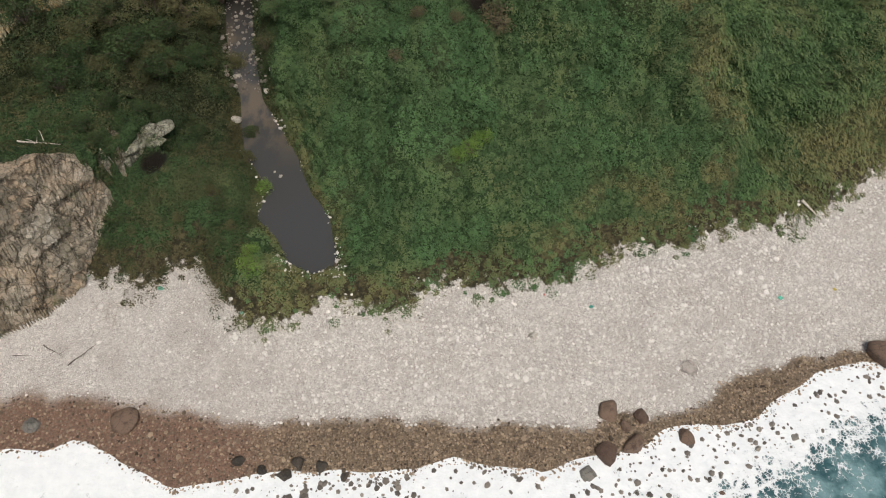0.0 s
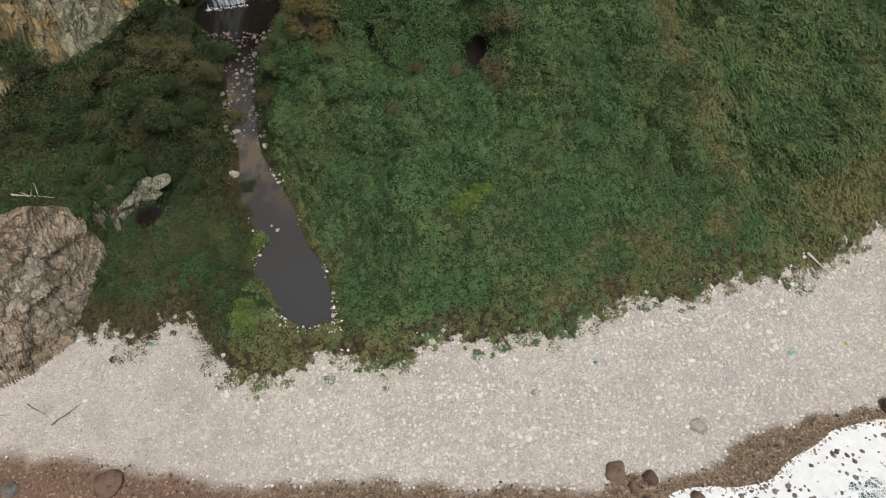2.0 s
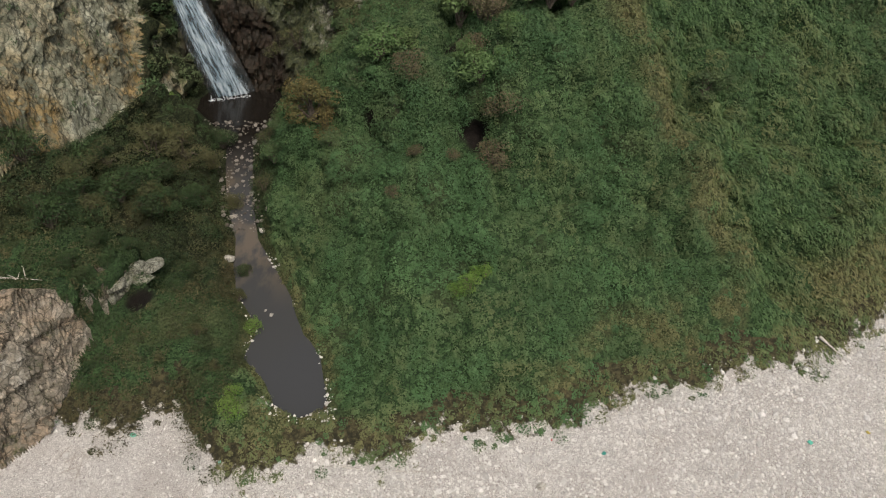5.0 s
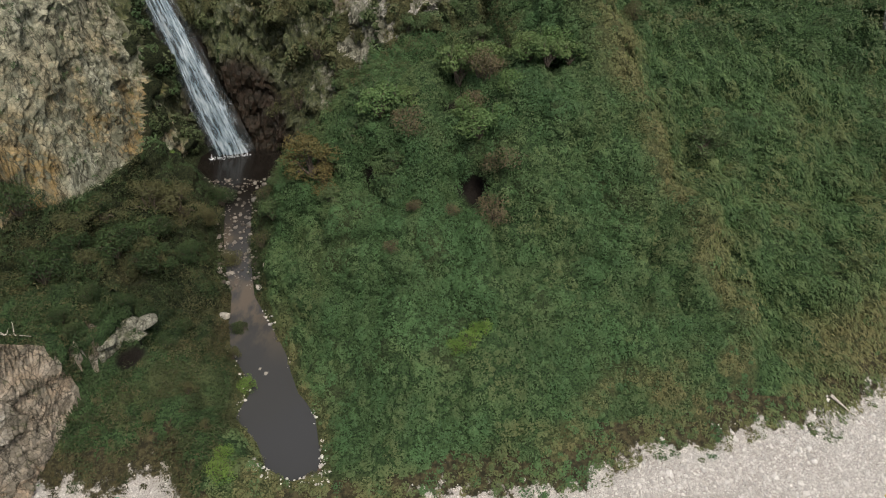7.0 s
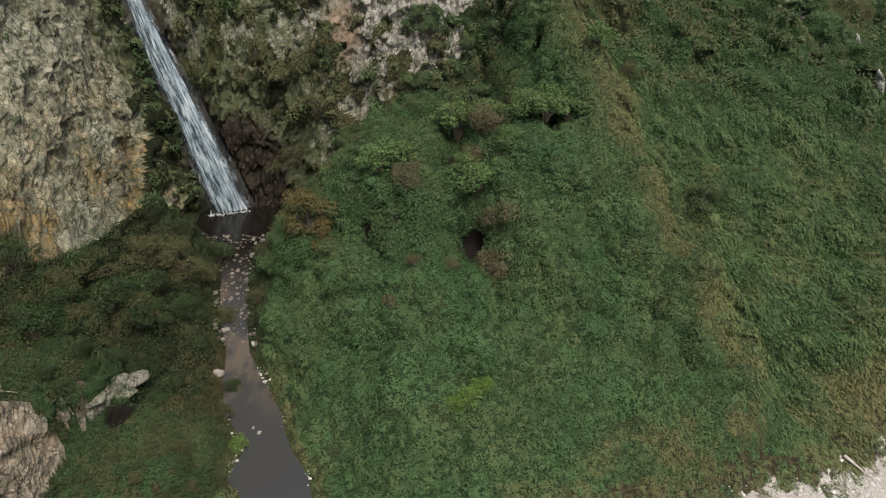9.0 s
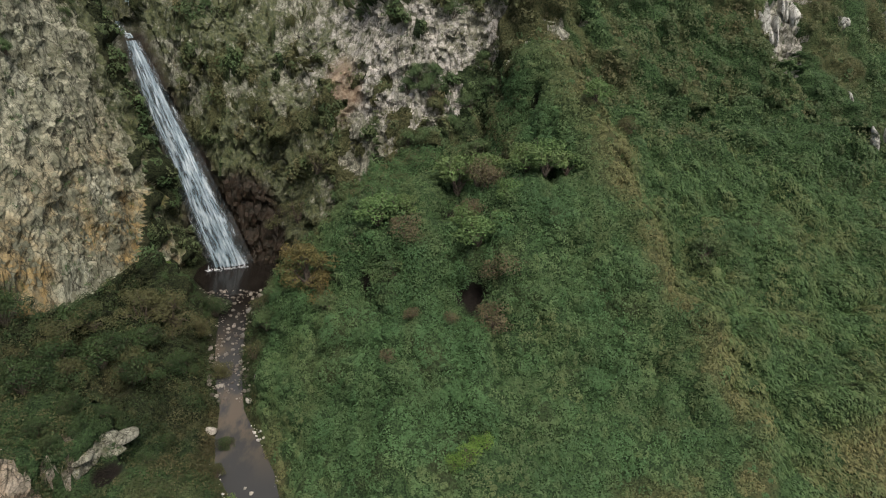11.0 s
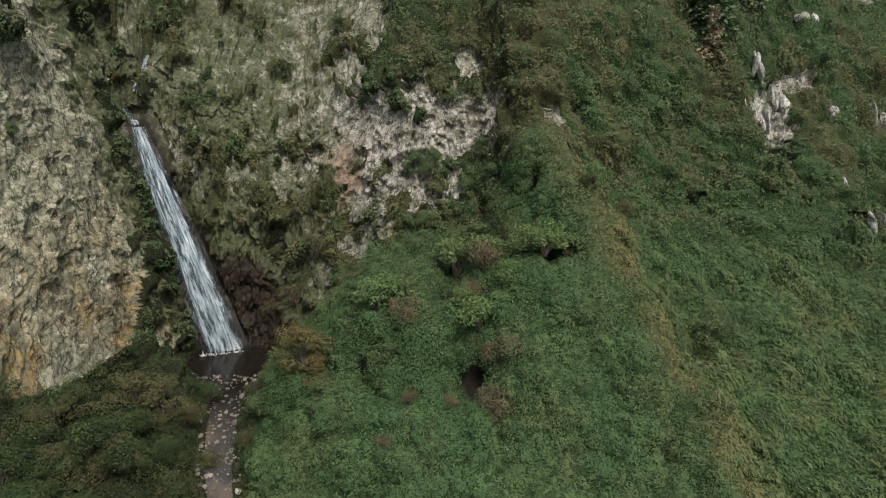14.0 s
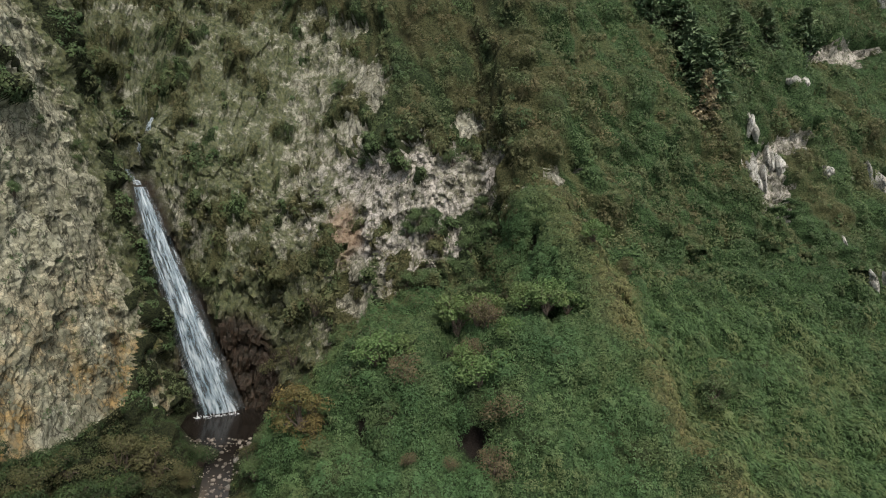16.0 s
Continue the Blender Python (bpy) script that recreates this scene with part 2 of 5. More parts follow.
def lump(x, y, z, scale, turn=0):
    """Smooth noise from 0 to 1 with lumps about scale metres wide."""
    out = []
    for v, shift in ((x, 11.3), (y, 5.7), (z, 23.1)):
        v = np.asarray(v, float) / scale + shift * (turn + 1)
        cell = np.floor(v)
        part_ = v - cell
        out.append((cell.astype(int), part_ * part_ * (3 - 2 * part_)))
    (i, u), (j, v), (k, w) = out
    total = 0.0
    for a in (0, 1):
        for b in (0, 1):
            for c in (0, 1):
                total = total + GRAIN[(i + a) % 64, (j + b) % 64, (k + c) % 64] * np.abs(1 - a - u) * np.abs(1 - b - v) * np.abs(1 - c - w)
    return total


def rough(x, y, z, scale, octaves=4, gain=0.5):
    total, weight = 0.0, 0.0
    for n in range(octaves):
        total = total + lump(x, y, z, scale / 2**n, n) * gain**n
        weight += gain**n
    return total / weight


def billow(x, y, z, scale, turn=0):
    """Rounded heads with sharp creases between them."""
    return np.abs(2 * lump(x, y, z, scale, turn) - 1) + 0.5 * np.abs(2 * lump(x, y, z, scale * 0.47, turn + 1) - 1)


def blocks(x, y, z, size, turn=0):
    """Broken rock: each block stands out by its own amount, with straight edges between the blocks."""
    best, own = np.full(np.shape(x), 1e9), np.zeros(np.shape(x))
    i, j, k = (np.floor(v / s).astype(int) for v, s in zip((x, y, z), size))
    for a in (-1, 0, 1):
        for b in (-1, 0, 1):
            for c in (-1, 0, 1):
                p, q, r = (i + a) % 64, (j + b) % 64, (k + c) % 64
                far = ((x / size[0] - i - a - GRAIN[p, q, r]) ** 2 + (y / size[1] - j - b - GRAIN[q, r, p]) ** 2
                       + (z / size[2] - k - c - GRAIN[r, p, q]) ** 2)
                near = far < best
                best, own = np.where(near, far, best), np.where(near, GRAIN[(p + 31 + turn) % 64, r, q], own)
    return own


def ease(v, low, high):
    t = np.clip((v - low) / (high - low), 0, 1)
    return t * t * (3 - 2 * t)


def shore(x):
    return np.interp(x, [-80, -35, -32, -30, -26, -22.7, -20.7, -14, -8, -2, 1, 4, 8, 12, 17, 22, 27, 32, 37, 39, 80, 200],
                     [21, 19.7, 18.9, 20, 19.5, 18.2, 17.2, 17.6, 18.2, 18.7, 19.6, 19.2, 18.3, 18.6, 20.3, 22, 23.5, 26, 27.9, 28.1, 44, 90])


def turf_edge(x):
    return np.interp(x, [-80, -31, -27, -23, -19, -15, -11, -4, 1, 8, 15, 22, 28, 37, 46, 80, 200],
                     [30, 35.6, 34.4, 37.4, 32.1, 30.4, 32.7, 32.2, 34.6, 34.3, 37.9, 39.9, 41.3, 43.5, 48.8, 68, 120])


def wet_edge(x):
    return np.interp(x, [-80, -30, -20, -14, -8, 5, 12, 15, 17, 22, 28, 39, 80], [25.6, 25.5, 23.8, 22.6, 23.4, 22.7, 23.0, 24.6, 23.9, 25.3, 28.5, 30.8, 48])


# the stream: middle, half width and level, from the pond's outlet up to the plunge pool
def stream_mid(y):
    return np.interp(y, [35, 37, 40.3, 43.2, 46, 49, 51.5, 56, 60, 63, 66, 70, 75, 78, 82, 85, 88],
                     [-11.8, -11.8, -12.9, -14.6, -15.3, -16.6, -17.9, -19.9, -21.4, -22.4, -23.3, -24.1, -24.9, -25.6, -26.7, -26.8, -26.6])


def stream_half(y):
    return np.interp(y, [36.1, 36.6, 38.5, 41, 43.4, 45.4, 46.2, 49, 51.5, 56, 60, 63, 66, 70, 75, 78, 82, 85, 87.5, 89.5],
                     [0.0, 2.1, 2.5, 2.9, 3.7, 2.9, 2.4, 2.4, 2.8, 2.3, 1.35, 1.5, 1.65, 1.7, 1.75, 3.4, 5.4, 5.6, 4.6, 0])


def stream_level(y):
    return np.interp(y, [30, 57, 59, 64, 70, 76, 78, 90], [2.0, 2.0, 2.3, 3.4, 4.6, 6.1, 6.3, 6.3])


def cliff_foot_x(y):
    return np.interp(y, [30, 50, 55, 60, 66, 72, 78, 84, 88, 92, 100, 110, 140], [-90, -55, -44, -39, -36.8, -35.5, -34.5, -33.6, -33.6, -36.5, -40, -43, -50])


def cliff_foot_y(x):
    return np.interp(x, [-60, -34, -28, -22, -16, -10, 0, 10, 20, 30, 41, 57, 75, 120], [92, 87.6, 87.2, 87.2, 83.6, 83.0, 83.4, 84, 84, 87, 91, 92, 97, 110])


KNOLL_SIDES = (((-46, 25), (-35.2, 32.0)), ((-35.2, 32.0), (-32.4, 35.0)), ((-32.4, 35.0), (-30.5, 38.0)), ((-30.5, 38.0), (-29.2, 45)), ((-29.2, 45), (-27.0, 51)), ((-27.0, 51), (-42, 58)))


def spur(y):
    """The spur's crest, winding a little."""
    return np.interp(y, [46, 52, 58.6, 62.5, 67.4, 71, 76, 84, 95], [28.5, 26, 22.9, 20.6, 18, 16.2, 14.2, 12.6, 10.5]) + 0.45 * np.sin(y * 0.9) + 0.25 * np.sin(y * 2.3)


def low_land(x, y):
    """Beach, hill, spur and stream hollow, before any cliff."""
    edge, sea = turf_edge(x), shore(x)
    beach = np.where(y < sea, 0.16 * (y - sea), 2.0 * (y - sea) / np.maximum(edge - sea, 1))
    share_ = np.interp(x, [-30, 18, 28, 100], [1.0, 1.0, 0.9, 0.9])
    hill = np.where(y > edge, 2.0 + share_ * np.interp(y - edge, [0, 10, 20, 35, 60, 140], [0, 4.1, 8.4, 20.5, 36, 80]), beach)
    # the spur that runs up to the right of the stream's hollow
    crest = spur(y)
    lift = np.interp(y, [44, 50, 57, 66, 74, 84, 92], [0, 1.8, 3.3, 4.6, 4.4, 3.0, 1])
    hill = hill + lift * np.exp(-((x - crest) / np.where(x < crest, np.interp(y, [64, 70], [9.0, 5.0]), 2.8)) ** 2)
    hill = hill + 1.9 * ease(y, 50, 60) * ease(92 - y, 0, 8) * np.exp(-((x - crest) / np.where(x < crest, 3.6, 1.3)) ** 2)
    # the shelf below the central crag
    hill = hill - 8.5 * ease(y, 66, 79) * ease(spur(y) - 0.8 - x, 0, 6.5)
    # the stream's hollow
    off = x - stream_mid(y)
    out = np.maximum(np.abs(off) - stream_half(y), 0)
    talus = np.interp(y, [50, 62, 70, 78], [0.0, 0.012, 0.03, 0.04])
    curve = np.interp(y, [36, 50, 60, 80], [0.02, 0.02, 0.035, 0.045])
    bank = np.where(off > 0, 0.42 * np.minimum(out, 9) + curve * np.minimum(out, 9) ** 2 + np.interp(y, [58, 76], [0.72, 0.95]) * np.maximum(out - 9, 0), 0.46 * out + talus * out**2)
    bed = stream_level(y) + 0.12 + np.where((y < 36.4) & (y > 30), 0.5, 0) - 0.75 * ease(stream_half(y) - np.abs(off), -0.1, 0.8)
    hollow = np.where(y > 33, bed + bank, 99)
    blend = np.clip(0.5 + (hollow - hill) / 7.0, 0, 1)
    ground = np.where(y > 33, hollow + (hill - hollow) * blend - 1.75 * blend * (1 - blend) * ease(out, 0.0, 4.0), hill)
    return np.where(out <= 0, np.minimum(hill, hollow), ground)


def height(x, y):
    """The ground's height, which landform stands there, and how far it is into the knoll and the western cliff."""
    ground = low_land(x, y)
    # the headland knoll
    inside = np.full(np.shape(x), 99.0)
    for (ax, ay), (bx, by) in KNOLL_SIDES:
        length = math.hypot(bx - ax, by - ay)
        inside = np.minimum(inside, ((bx - ax) * (y - ay) - (by - ay) * (x - ax)) / length)
    top = np.interp(y, [28, 33, 37, 41, 45, 51, 57], [7, 10.5, 13.5, 13.0, 9.0, 8.6, 9.0]) + 0.05 * (-30 - x)
    knoll = np.minimum(top, 1.6 + np.interp(y, [40, 45], [4.0, 6.5]) * inside)
    is_knoll = (knoll > ground) & (inside > 0)
    ground = np.where(is_knoll, knoll, ground)
    # the western cliff
    back = cliff_foot_x(y) - x
    low = np.minimum(low_land(cliff_foot_x(y), y), 17)
    west = np.where(back > 0, low + 4.2 * np.minimum(back, 11) + 1.8 * np.maximum(back - 11, 0), -9)
    west = np.minimum(west, 84)
    # the back wall
    deep = y - cliff_foot_y(x)
    sheer = np.interp(x, [-36, -30, -25, -19, -12, 0, 12, 25, 45], [6, 6, 5, 3, 2.1, 2.0, 1.9, 1.8, 1.7])
    band = np.interp(x, [-36, -30, -25, -19, -12, 0, 12], [5, 5, 5, 6, 8, 8, 7])
    foot = np.minimum(low_land(x, cliff_foot_y(x)), 34)
    wall = np.where(deep > 0, foot + sheer * np.minimum(deep, band) + 1.35 * np.maximum(deep - band, 0), -9)
    wall = np.minimum(wall, 92 + 0.02 * deep)
    kind = np.zeros(np.shape(x), int)
    kind = np.where(is_knoll, 1, kind)
    is_wall = wall > ground
    ground = np.where(is_wall, wall, ground)
    kind = np.where(is_wall, 3, kind)
    is_west = west > ground
    ground = np.where(is_west, west, ground)
    kind = np.where(is_west, 2, kind)
    # the gully that feeds the fall
    middle = np.interp(y, [90, 91.5, 93, 96.2, 97.6, 101, 106.5, 130], [-38.3, -39.2, -38.7, -38.3, -36.8, -36, -34.7, -30])
    floor_ = np.interp(y, [90, 91.5, 93, 96.2, 97.6, 101, 106.5, 130, 150], [34.6, 36.4, 39.0, 42.0, 44.5, 49.5, 56, 80, 100])
    aside = x - middle
    gully = np.where(y > 90.2, floor_ + np.where(aside > 0, 2.9, 1.7) * np.maximum(np.abs(aside) - 0.6, 0), 999)
    level = np.clip(0.5 + (gully - ground) / 9.0, 0, 1)
    ground = np.where(gully - ground > 30, ground, gully + (ground - gully) * level - 4.5 * level * (1 - level) * (y > 90.2))
    return ground, kind, inside, back


def spaced(*runs):
    """Grid lines: runs of (from, to, step)."""
    return np.concatenate([np.arange(a, b - 1e-6, s) for a, b, s in runs])


GX = spaced((-900, -200, 100), (-200, -80, 15), (-80, -47, 0.7), (-47, -31, 0.08), (-31, -27.5, 0.15), (-27.5, 11, 0.22), (11, 62, 0.44), (62, 110, 1.0), (110, 200, 10), (200, 901, 100))
GY = spaced((-900, -100, 100), (-100, 10, 10), (10, 29, 0.6), (29, 39, 0.15), (39, 54, 0.26), (54, 82, 0.3), (82, 96, 0.1), (96, 128, 0.4), (128, 160, 2), (160, 200, 8), (200, 901, 100))
X, Y = np.meshgrid(GX, GY, indexing="ij")
Z, KIND, INSIDE, BACK = height(X, Y)
OFF = X - stream_mid(Y)


def seg(p, a, b):
    """Distance from points to the straight line from a to b."""
    a, b = np.array(a), np.array(b)
    t = np.clip(((p - a) @ (b - a)) / ((b - a) @ (b - a)), 0, 1)
    return np.linalg.norm(p - a - t[..., None] * (b - a), axis=-1)


FALL_TOP, FALL_FOOT = (-38.2, 90.6, 35.0), (-28.2, 86.0, 6.4)
# how much of each place is bare rock
sway = rough(X, Y, Z, 6, 4)
bare = np.zeros_like(Z)
bare = np.where(KIND == 1, ease(np.interp(Y, [30, 36, 41, 44, 50, 58], [9, 6.5, 4.2, 3.0, 3.0, 0.8]) + 5.0 * (sway - 0.5) + 4.5 * (rough(X, Y, Z, 1.6, 3) - 0.5) - INSIDE, -0.2, 0.3), bare)
bare = np.where(KIND == 2, np.maximum(ease(0.76 - sway - 0.2 * (rough(X, Y, Z, 1.5, 3) - 0.5), 0.0, 0.05), 0), bare)
# the damp corner beside the fall is overgrown
bare = np.where(KIND == 2, bare * (1 - ease(Y - np.interp(Z, [12, 16, 25, 38], [72, 76.5, 82, 86]) + 12 * (sway - 0.5), 0, 3) * ease(rough(X, Y, Z, 2.2, 3), 0.38, 0.54)), bare)
PATCHES = ((2.5, 36.2, 9.6, 4.6), (-11.5, 33.0, 8.5, 9.0), (-9.0, 25.0, 5.2, 6.5), (-4.0, 31.5, 5.0, 6.0), (-16, 36, 4, 6), (-9.5, 47.5, 3.6, 4.2), (4.5, 42.5, 3.4, 2.0), (-12.5, 42.0, 2.5, 2.4), (2.5, 28.5, 2.4, 2.4), (-20, 29, 3, 5),
           (44, 34.5, 3.6, 4.2), (63, 33, 6, 3.2), (58, 19.5, 2.0, 2.2), (62, 52, 9, 2.0), (50, 40, 5, 1.6))
patch = np.zeros_like(Z)
ragged = 1.6 * (sway - 0.5) + 2.4 * (rough(X, Y, Z, 1.9, 4, 0.65) - 0.5) + 1.3 * (rough(X * 2.2, Y, Z * 0.5, 1.3, 3) - 0.5)
for px, pz, wx, wz in PATCHES:
    patch = np.maximum(patch, 1.3 - np.hypot((X - px) / wx, (Z - pz) / wz) + ragged)
# the face between the fall and the central crag is half rock, half grass
mixed = ease(-5 - X + 26 * (sway - 0.5), 0, 15) * ease(62 - Z, 0, 5)
patch = np.maximum(patch, mixed * (np.interp(Z, [30, 40], [0.8, 0.72]) + 0.85 * ragged))
bare = np.where(KIND == 3, ease(patch, 0.4, 0.62), bare)
bare = np.where((Y > 91) & (X < -30), np.maximum(bare, ease(0.55 + ragged, 0.3, 0.5)), bare)
bare = np.where((KIND == 1) & (Y > 43.5 + 3 * (sway - 0.5)) & (INSIDE > 0.95 + 1.2 * (sway - 0.5)) & ~((INSIDE < 4.0) & (Y < 50) & (rough(X, Y, Z, 1.9, 3) > 0.55)), 0, bare)
P3 = np.stack([X, Y, Z], -1)
to_fall = seg(P3, FALL_TOP, FALL_FOOT)
run_up = seg(P3, (-38.9, 91, 35.2), (-38.3, 96.6, 43))
damp = ease(np.interp(Z, [6, 20, 35], [5.2, 4.2, 2.2]) - to_fall + 4 * (sway - 0.5), 0, 2.2) * (KIND >= 2) * ease(36.2 - Z + 3 * (sway - 0.5), 0, 2.0)
damp = np.maximum(damp, ease(5.2 - seg(P3, (-23.5, 86.5, 6), (-26.5, 88, 15)) + 3 * (sway - 0.5), 0, 2.0) * (KIND >= 2))
damp = np.maximum(damp, 0.4 * ease(1.6 - run_up + 2 * (sway - 0.5), 0, 1.0) * (Y > 90))
bare = np.maximum(bare, damp)
bare = np.where((Y > 120) | (X < -85) | (X > 115), 0, bare)
# uneven scrub, broken rock
gx, gy = np.gradient(Z, GX, axis=0), np.gradient(Z, GY, axis=1)
NORMAL = np.stack([-gx, -gy, np.ones_like(Z)], -1)
NORMAL /= np.linalg.norm(NORMAL, axis=-1, keepdims=True)
crag = (blocks(X, Y, Z, (2.8, 2.8, 4.2)) - 0.5) * 1.5 + (blocks(X, Y, Z, (1.2, 1.2, 1.9), 5) - 0.5) * 0.9 + (blocks(X, Y, Z, (0.6, 0.6, 0.8), 9) - 0.5) * 0.4 + (rough(X, Y, Z, 9, 3) - 0.5) * 3.0
crag = np.where(KIND == 1, (blocks(X, Y, Z, (2.2, 2.2, 1.6)) - 0.5) * 0.9 + (blocks(X, Y, Z, (0.9, 0.9, 0.7), 5) - 0.5) * 0.45 + (rough(X, Y, Z, 5, 3) - 0.5) * 1.6, crag)
scrub = (rough(X, Y, Z, 5.0, 4, 0.6) - 0.5) * 3.4
slant = X + 0.55 * Z * ease(X, -20, -4)
ribs = (rough(slant, Y * 0.22, Z * 0.22, 3.2, 4, 0.6) - 0.5) * 3.6 + (rough(X, Y, Z, 2.2, 2) - 0.5) * 1.6
scrub = np.where(KIND == 3, ribs, scrub)
combed = 2.2 * billow((X + Y) * 0.7, (X - Y) * 0.22, Z * 0.2, 2.2) + (rough((X + Y) * 0.7, (X - Y) * 0.2, Z * 0.2, 1.9, 3, 0.6) - 0.5) * 2.0 + (rough(X, Y, Z, 7, 2) - 0.5) * 2.0
scrub = scrub + (combed - scrub) * ease(X - spur(Y), 0, 3)

mounds = (4.2 * billow(X, Y, Z, 5.4) + 1.2 * billow(X, Y, Z, 1.7, 3)) * (1 - 0.5 * ease(Y, 70, 79))
heads = 2.2 * billow(X, Y, Z, 3.4, 2) + 1.0 * billow(X, Y, Z, 1.3, 4)
upper = ease(Y - 0.15 * X, 52, 62) * ease(spur(Y) - X, 0, 4) * ease(X + 19, 0, 5)
scrub = scrub + mounds * upper + heads * (1 - upper) * (ease(Y, 44, 56) * 0.75 + 0.25)
inland = ease(Y - turf_edge(X), 0.0, 6.0)
dry_bank = ease(np.abs(OFF) - stream_half(Y), 0.2, np.interp(Y, [60, 76], [3.0, 6.0]))
push = np.where(KIND >= 1, bare * crag * np.where(KIND == 2, 0.75, np.where(Y > 91, 0.7, 0.9)) * ease(np.hypot(gx, gy), 0.6, 2.0) * np.where(KIND == 2, ease(BACK, 0.0, 1.2), 1) + (1 - bare) * scrub, scrub * inland * np.where(Y < 89, dry_bank, 1)) + 0.25 * (rough(X, Y, 0 * X, 7, 3) - 0.5) * (Y < 40) * (KIND == 0)
push = np.where(Y > 160, 0, push)
for _ in range(2):
    eased = push.copy()
    eased[1:-1, 1:-1] = 0.4 * push[1:-1, 1:-1] + 0.15 * (push[:-2, 1:-1] + push[2:, 1:-1] + push[1:-1, :-2] + push[1:-1, 2:])
    push = np.where((bare > 0.5) | (Y < 40), push, eased)
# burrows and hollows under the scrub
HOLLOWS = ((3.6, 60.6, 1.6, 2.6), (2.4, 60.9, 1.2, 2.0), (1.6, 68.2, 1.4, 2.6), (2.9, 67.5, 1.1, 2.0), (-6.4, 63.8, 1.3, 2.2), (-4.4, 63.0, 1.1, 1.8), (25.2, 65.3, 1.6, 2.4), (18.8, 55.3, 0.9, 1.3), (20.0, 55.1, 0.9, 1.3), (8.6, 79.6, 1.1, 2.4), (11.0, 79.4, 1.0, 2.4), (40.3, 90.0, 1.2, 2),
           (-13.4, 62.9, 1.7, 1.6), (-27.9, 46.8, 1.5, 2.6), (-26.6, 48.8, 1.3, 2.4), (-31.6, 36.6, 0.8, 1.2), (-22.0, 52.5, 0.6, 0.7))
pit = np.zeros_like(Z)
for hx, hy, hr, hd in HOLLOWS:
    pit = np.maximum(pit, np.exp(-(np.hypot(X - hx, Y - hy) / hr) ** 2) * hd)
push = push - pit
# the lip and the run of the fall stay clear
push = np.where((to_fall < 3.0) & (KIND >= 2), np.minimum(push, 0.0) - 0.3, push)
P3 = P3 + NORMAL * push[..., None]
FRINGE = Y - turf_edge(X) + 2.2 * (rough(X, Y, 0 * X, 4.0, 2) - 0.5) + 3.2 * (rough(X, Y, 0 * X, 1.1, 3, 0.7) - 0.5)
ON_BEACH = (KIND == 0) & (FRINGE < 3.0) & ((np.abs(OFF) - stream_half(Y) > -0.2) | (Y < 36.3))
RUST = np.clip(ease(1.3 - np.hypot((X + 12.0) / 3.0, (Z - 28.5) / 4.5), 0.1, 0.8) * (KIND == 3) * ease(sway, 0.3, 0.5), 0, 1)
PALE = ease(1.25 - np.hypot((X + 3.0) / 15.0, (Z - 32.0) / 9.0) + (sway - 0.5), 0.0, 0.5) * (KIND == 3) + 0.8 * ease(X, 30, 36) * (KIND == 3)
WET = np.where(KIND == 0, ease(wet_edge(X) - Y + 1.6 * (rough(X, Y, 0 * X, 2.0, 3) - 0.5), -0.2, np.interp(X, [-26, -14], [1.3, 0.6])), damp)
DRY = np.clip(1.1 * ease(np.interp(X, [-20, 5, 14, 60], [4.2, 4.6, 9.0, 11.0]) - (Y - turf_edge(X)), 0, 3.5) * ease(rough(X, Y, Z, 3.5, 4, 0.6), 0.38, 0.52)
              + 0.7 * ease(1.6 - np.abs(np.abs(OFF) - stream_half(Y)), 0, 1.0) * (Y < 60) * (Y > 33)
              + 1.1 * np.exp(-((X - spur(Y) - 0.3) / np.where(X < spur(Y), 1.2, 1.5)) ** 2) * ease(Y, 46, 54) * (Y < 92) * ease(rough(X, Y, Z, 1.8, 3), 0.2, 0.5)
              + 0.85 * (KIND == 3) * ease(np.interp(X, [-20, 0, 14, 30], [0.1, 0.1, 0.06, -0.04]) + rough(slant, Y * 0.25, Z * 0.25, 2.6, 4, 0.65), 0.46, 0.62), 0, 1)
DRY = np.clip(DRY + 0.6 * (KIND == 0) * (Y < 60) * ease(-9 - X, 0, 5) * ease(rough(X, Y, Z, 2.4, 3), 0.54, 0.66) + 0.9 * np.exp(-((X + 11.5) / 4.5) ** 2 - ((Y - 34.8) / 1.6) ** 2), 0, 1)
MOSS = np.clip(ease(-9 - X + 10 * (sway - 0.5), 0, 7) * (KIND == 3) + 2.0 * (KIND == 2) * np.exp(-((Y - 86.5) / 4.0) ** 2) + 1.0 * (KIND == 3) * ease(29 - Z, 0, 7) * ease(-13 - X, 0, 4) + (Y > 92) * (X < -22) * 0.7, 0, 2.0)


# where the floor goes olive and takes painted shade, mainly below the western cliff
OLIVE_SHADE = np.clip(ease(-17.5 - X, 0, 5) * (KIND <= 1) * ease(Y, 46, 56) + 0.6 * (KIND == 3) * ease(16 - X, 0, 8) + (KIND == 2), 0, 1)


def raw_mesh(name, verts, faces, mats, smooth=True):
    """A mesh from arrays of places and of triangles or four-sided faces."""
    data = bpy.data.meshes.new(name)
    verts, faces = np.asarray(verts, np.float32), np.asarray(faces, np.int32)
    sides = faces.shape[1]
    data.vertices.add(len(verts))
    data.vertices.foreach_set("co", verts.ravel())
    data.loops.add(faces.size)
    data.loops.foreach_set("vertex_index", faces.ravel())
    data.polygons.add(len(faces))
    data.polygons.foreach_set("loop_start", np.arange(0, faces.size, sides, dtype=np.int32))
    data.polygons.foreach_set("use_smooth", np.full(len(faces), smooth))
    for m in mats if isinstance(mats, (list, tuple)) else [mats]:
        data.materials.append(m)
    data.update(calc_edges=True)
    return data


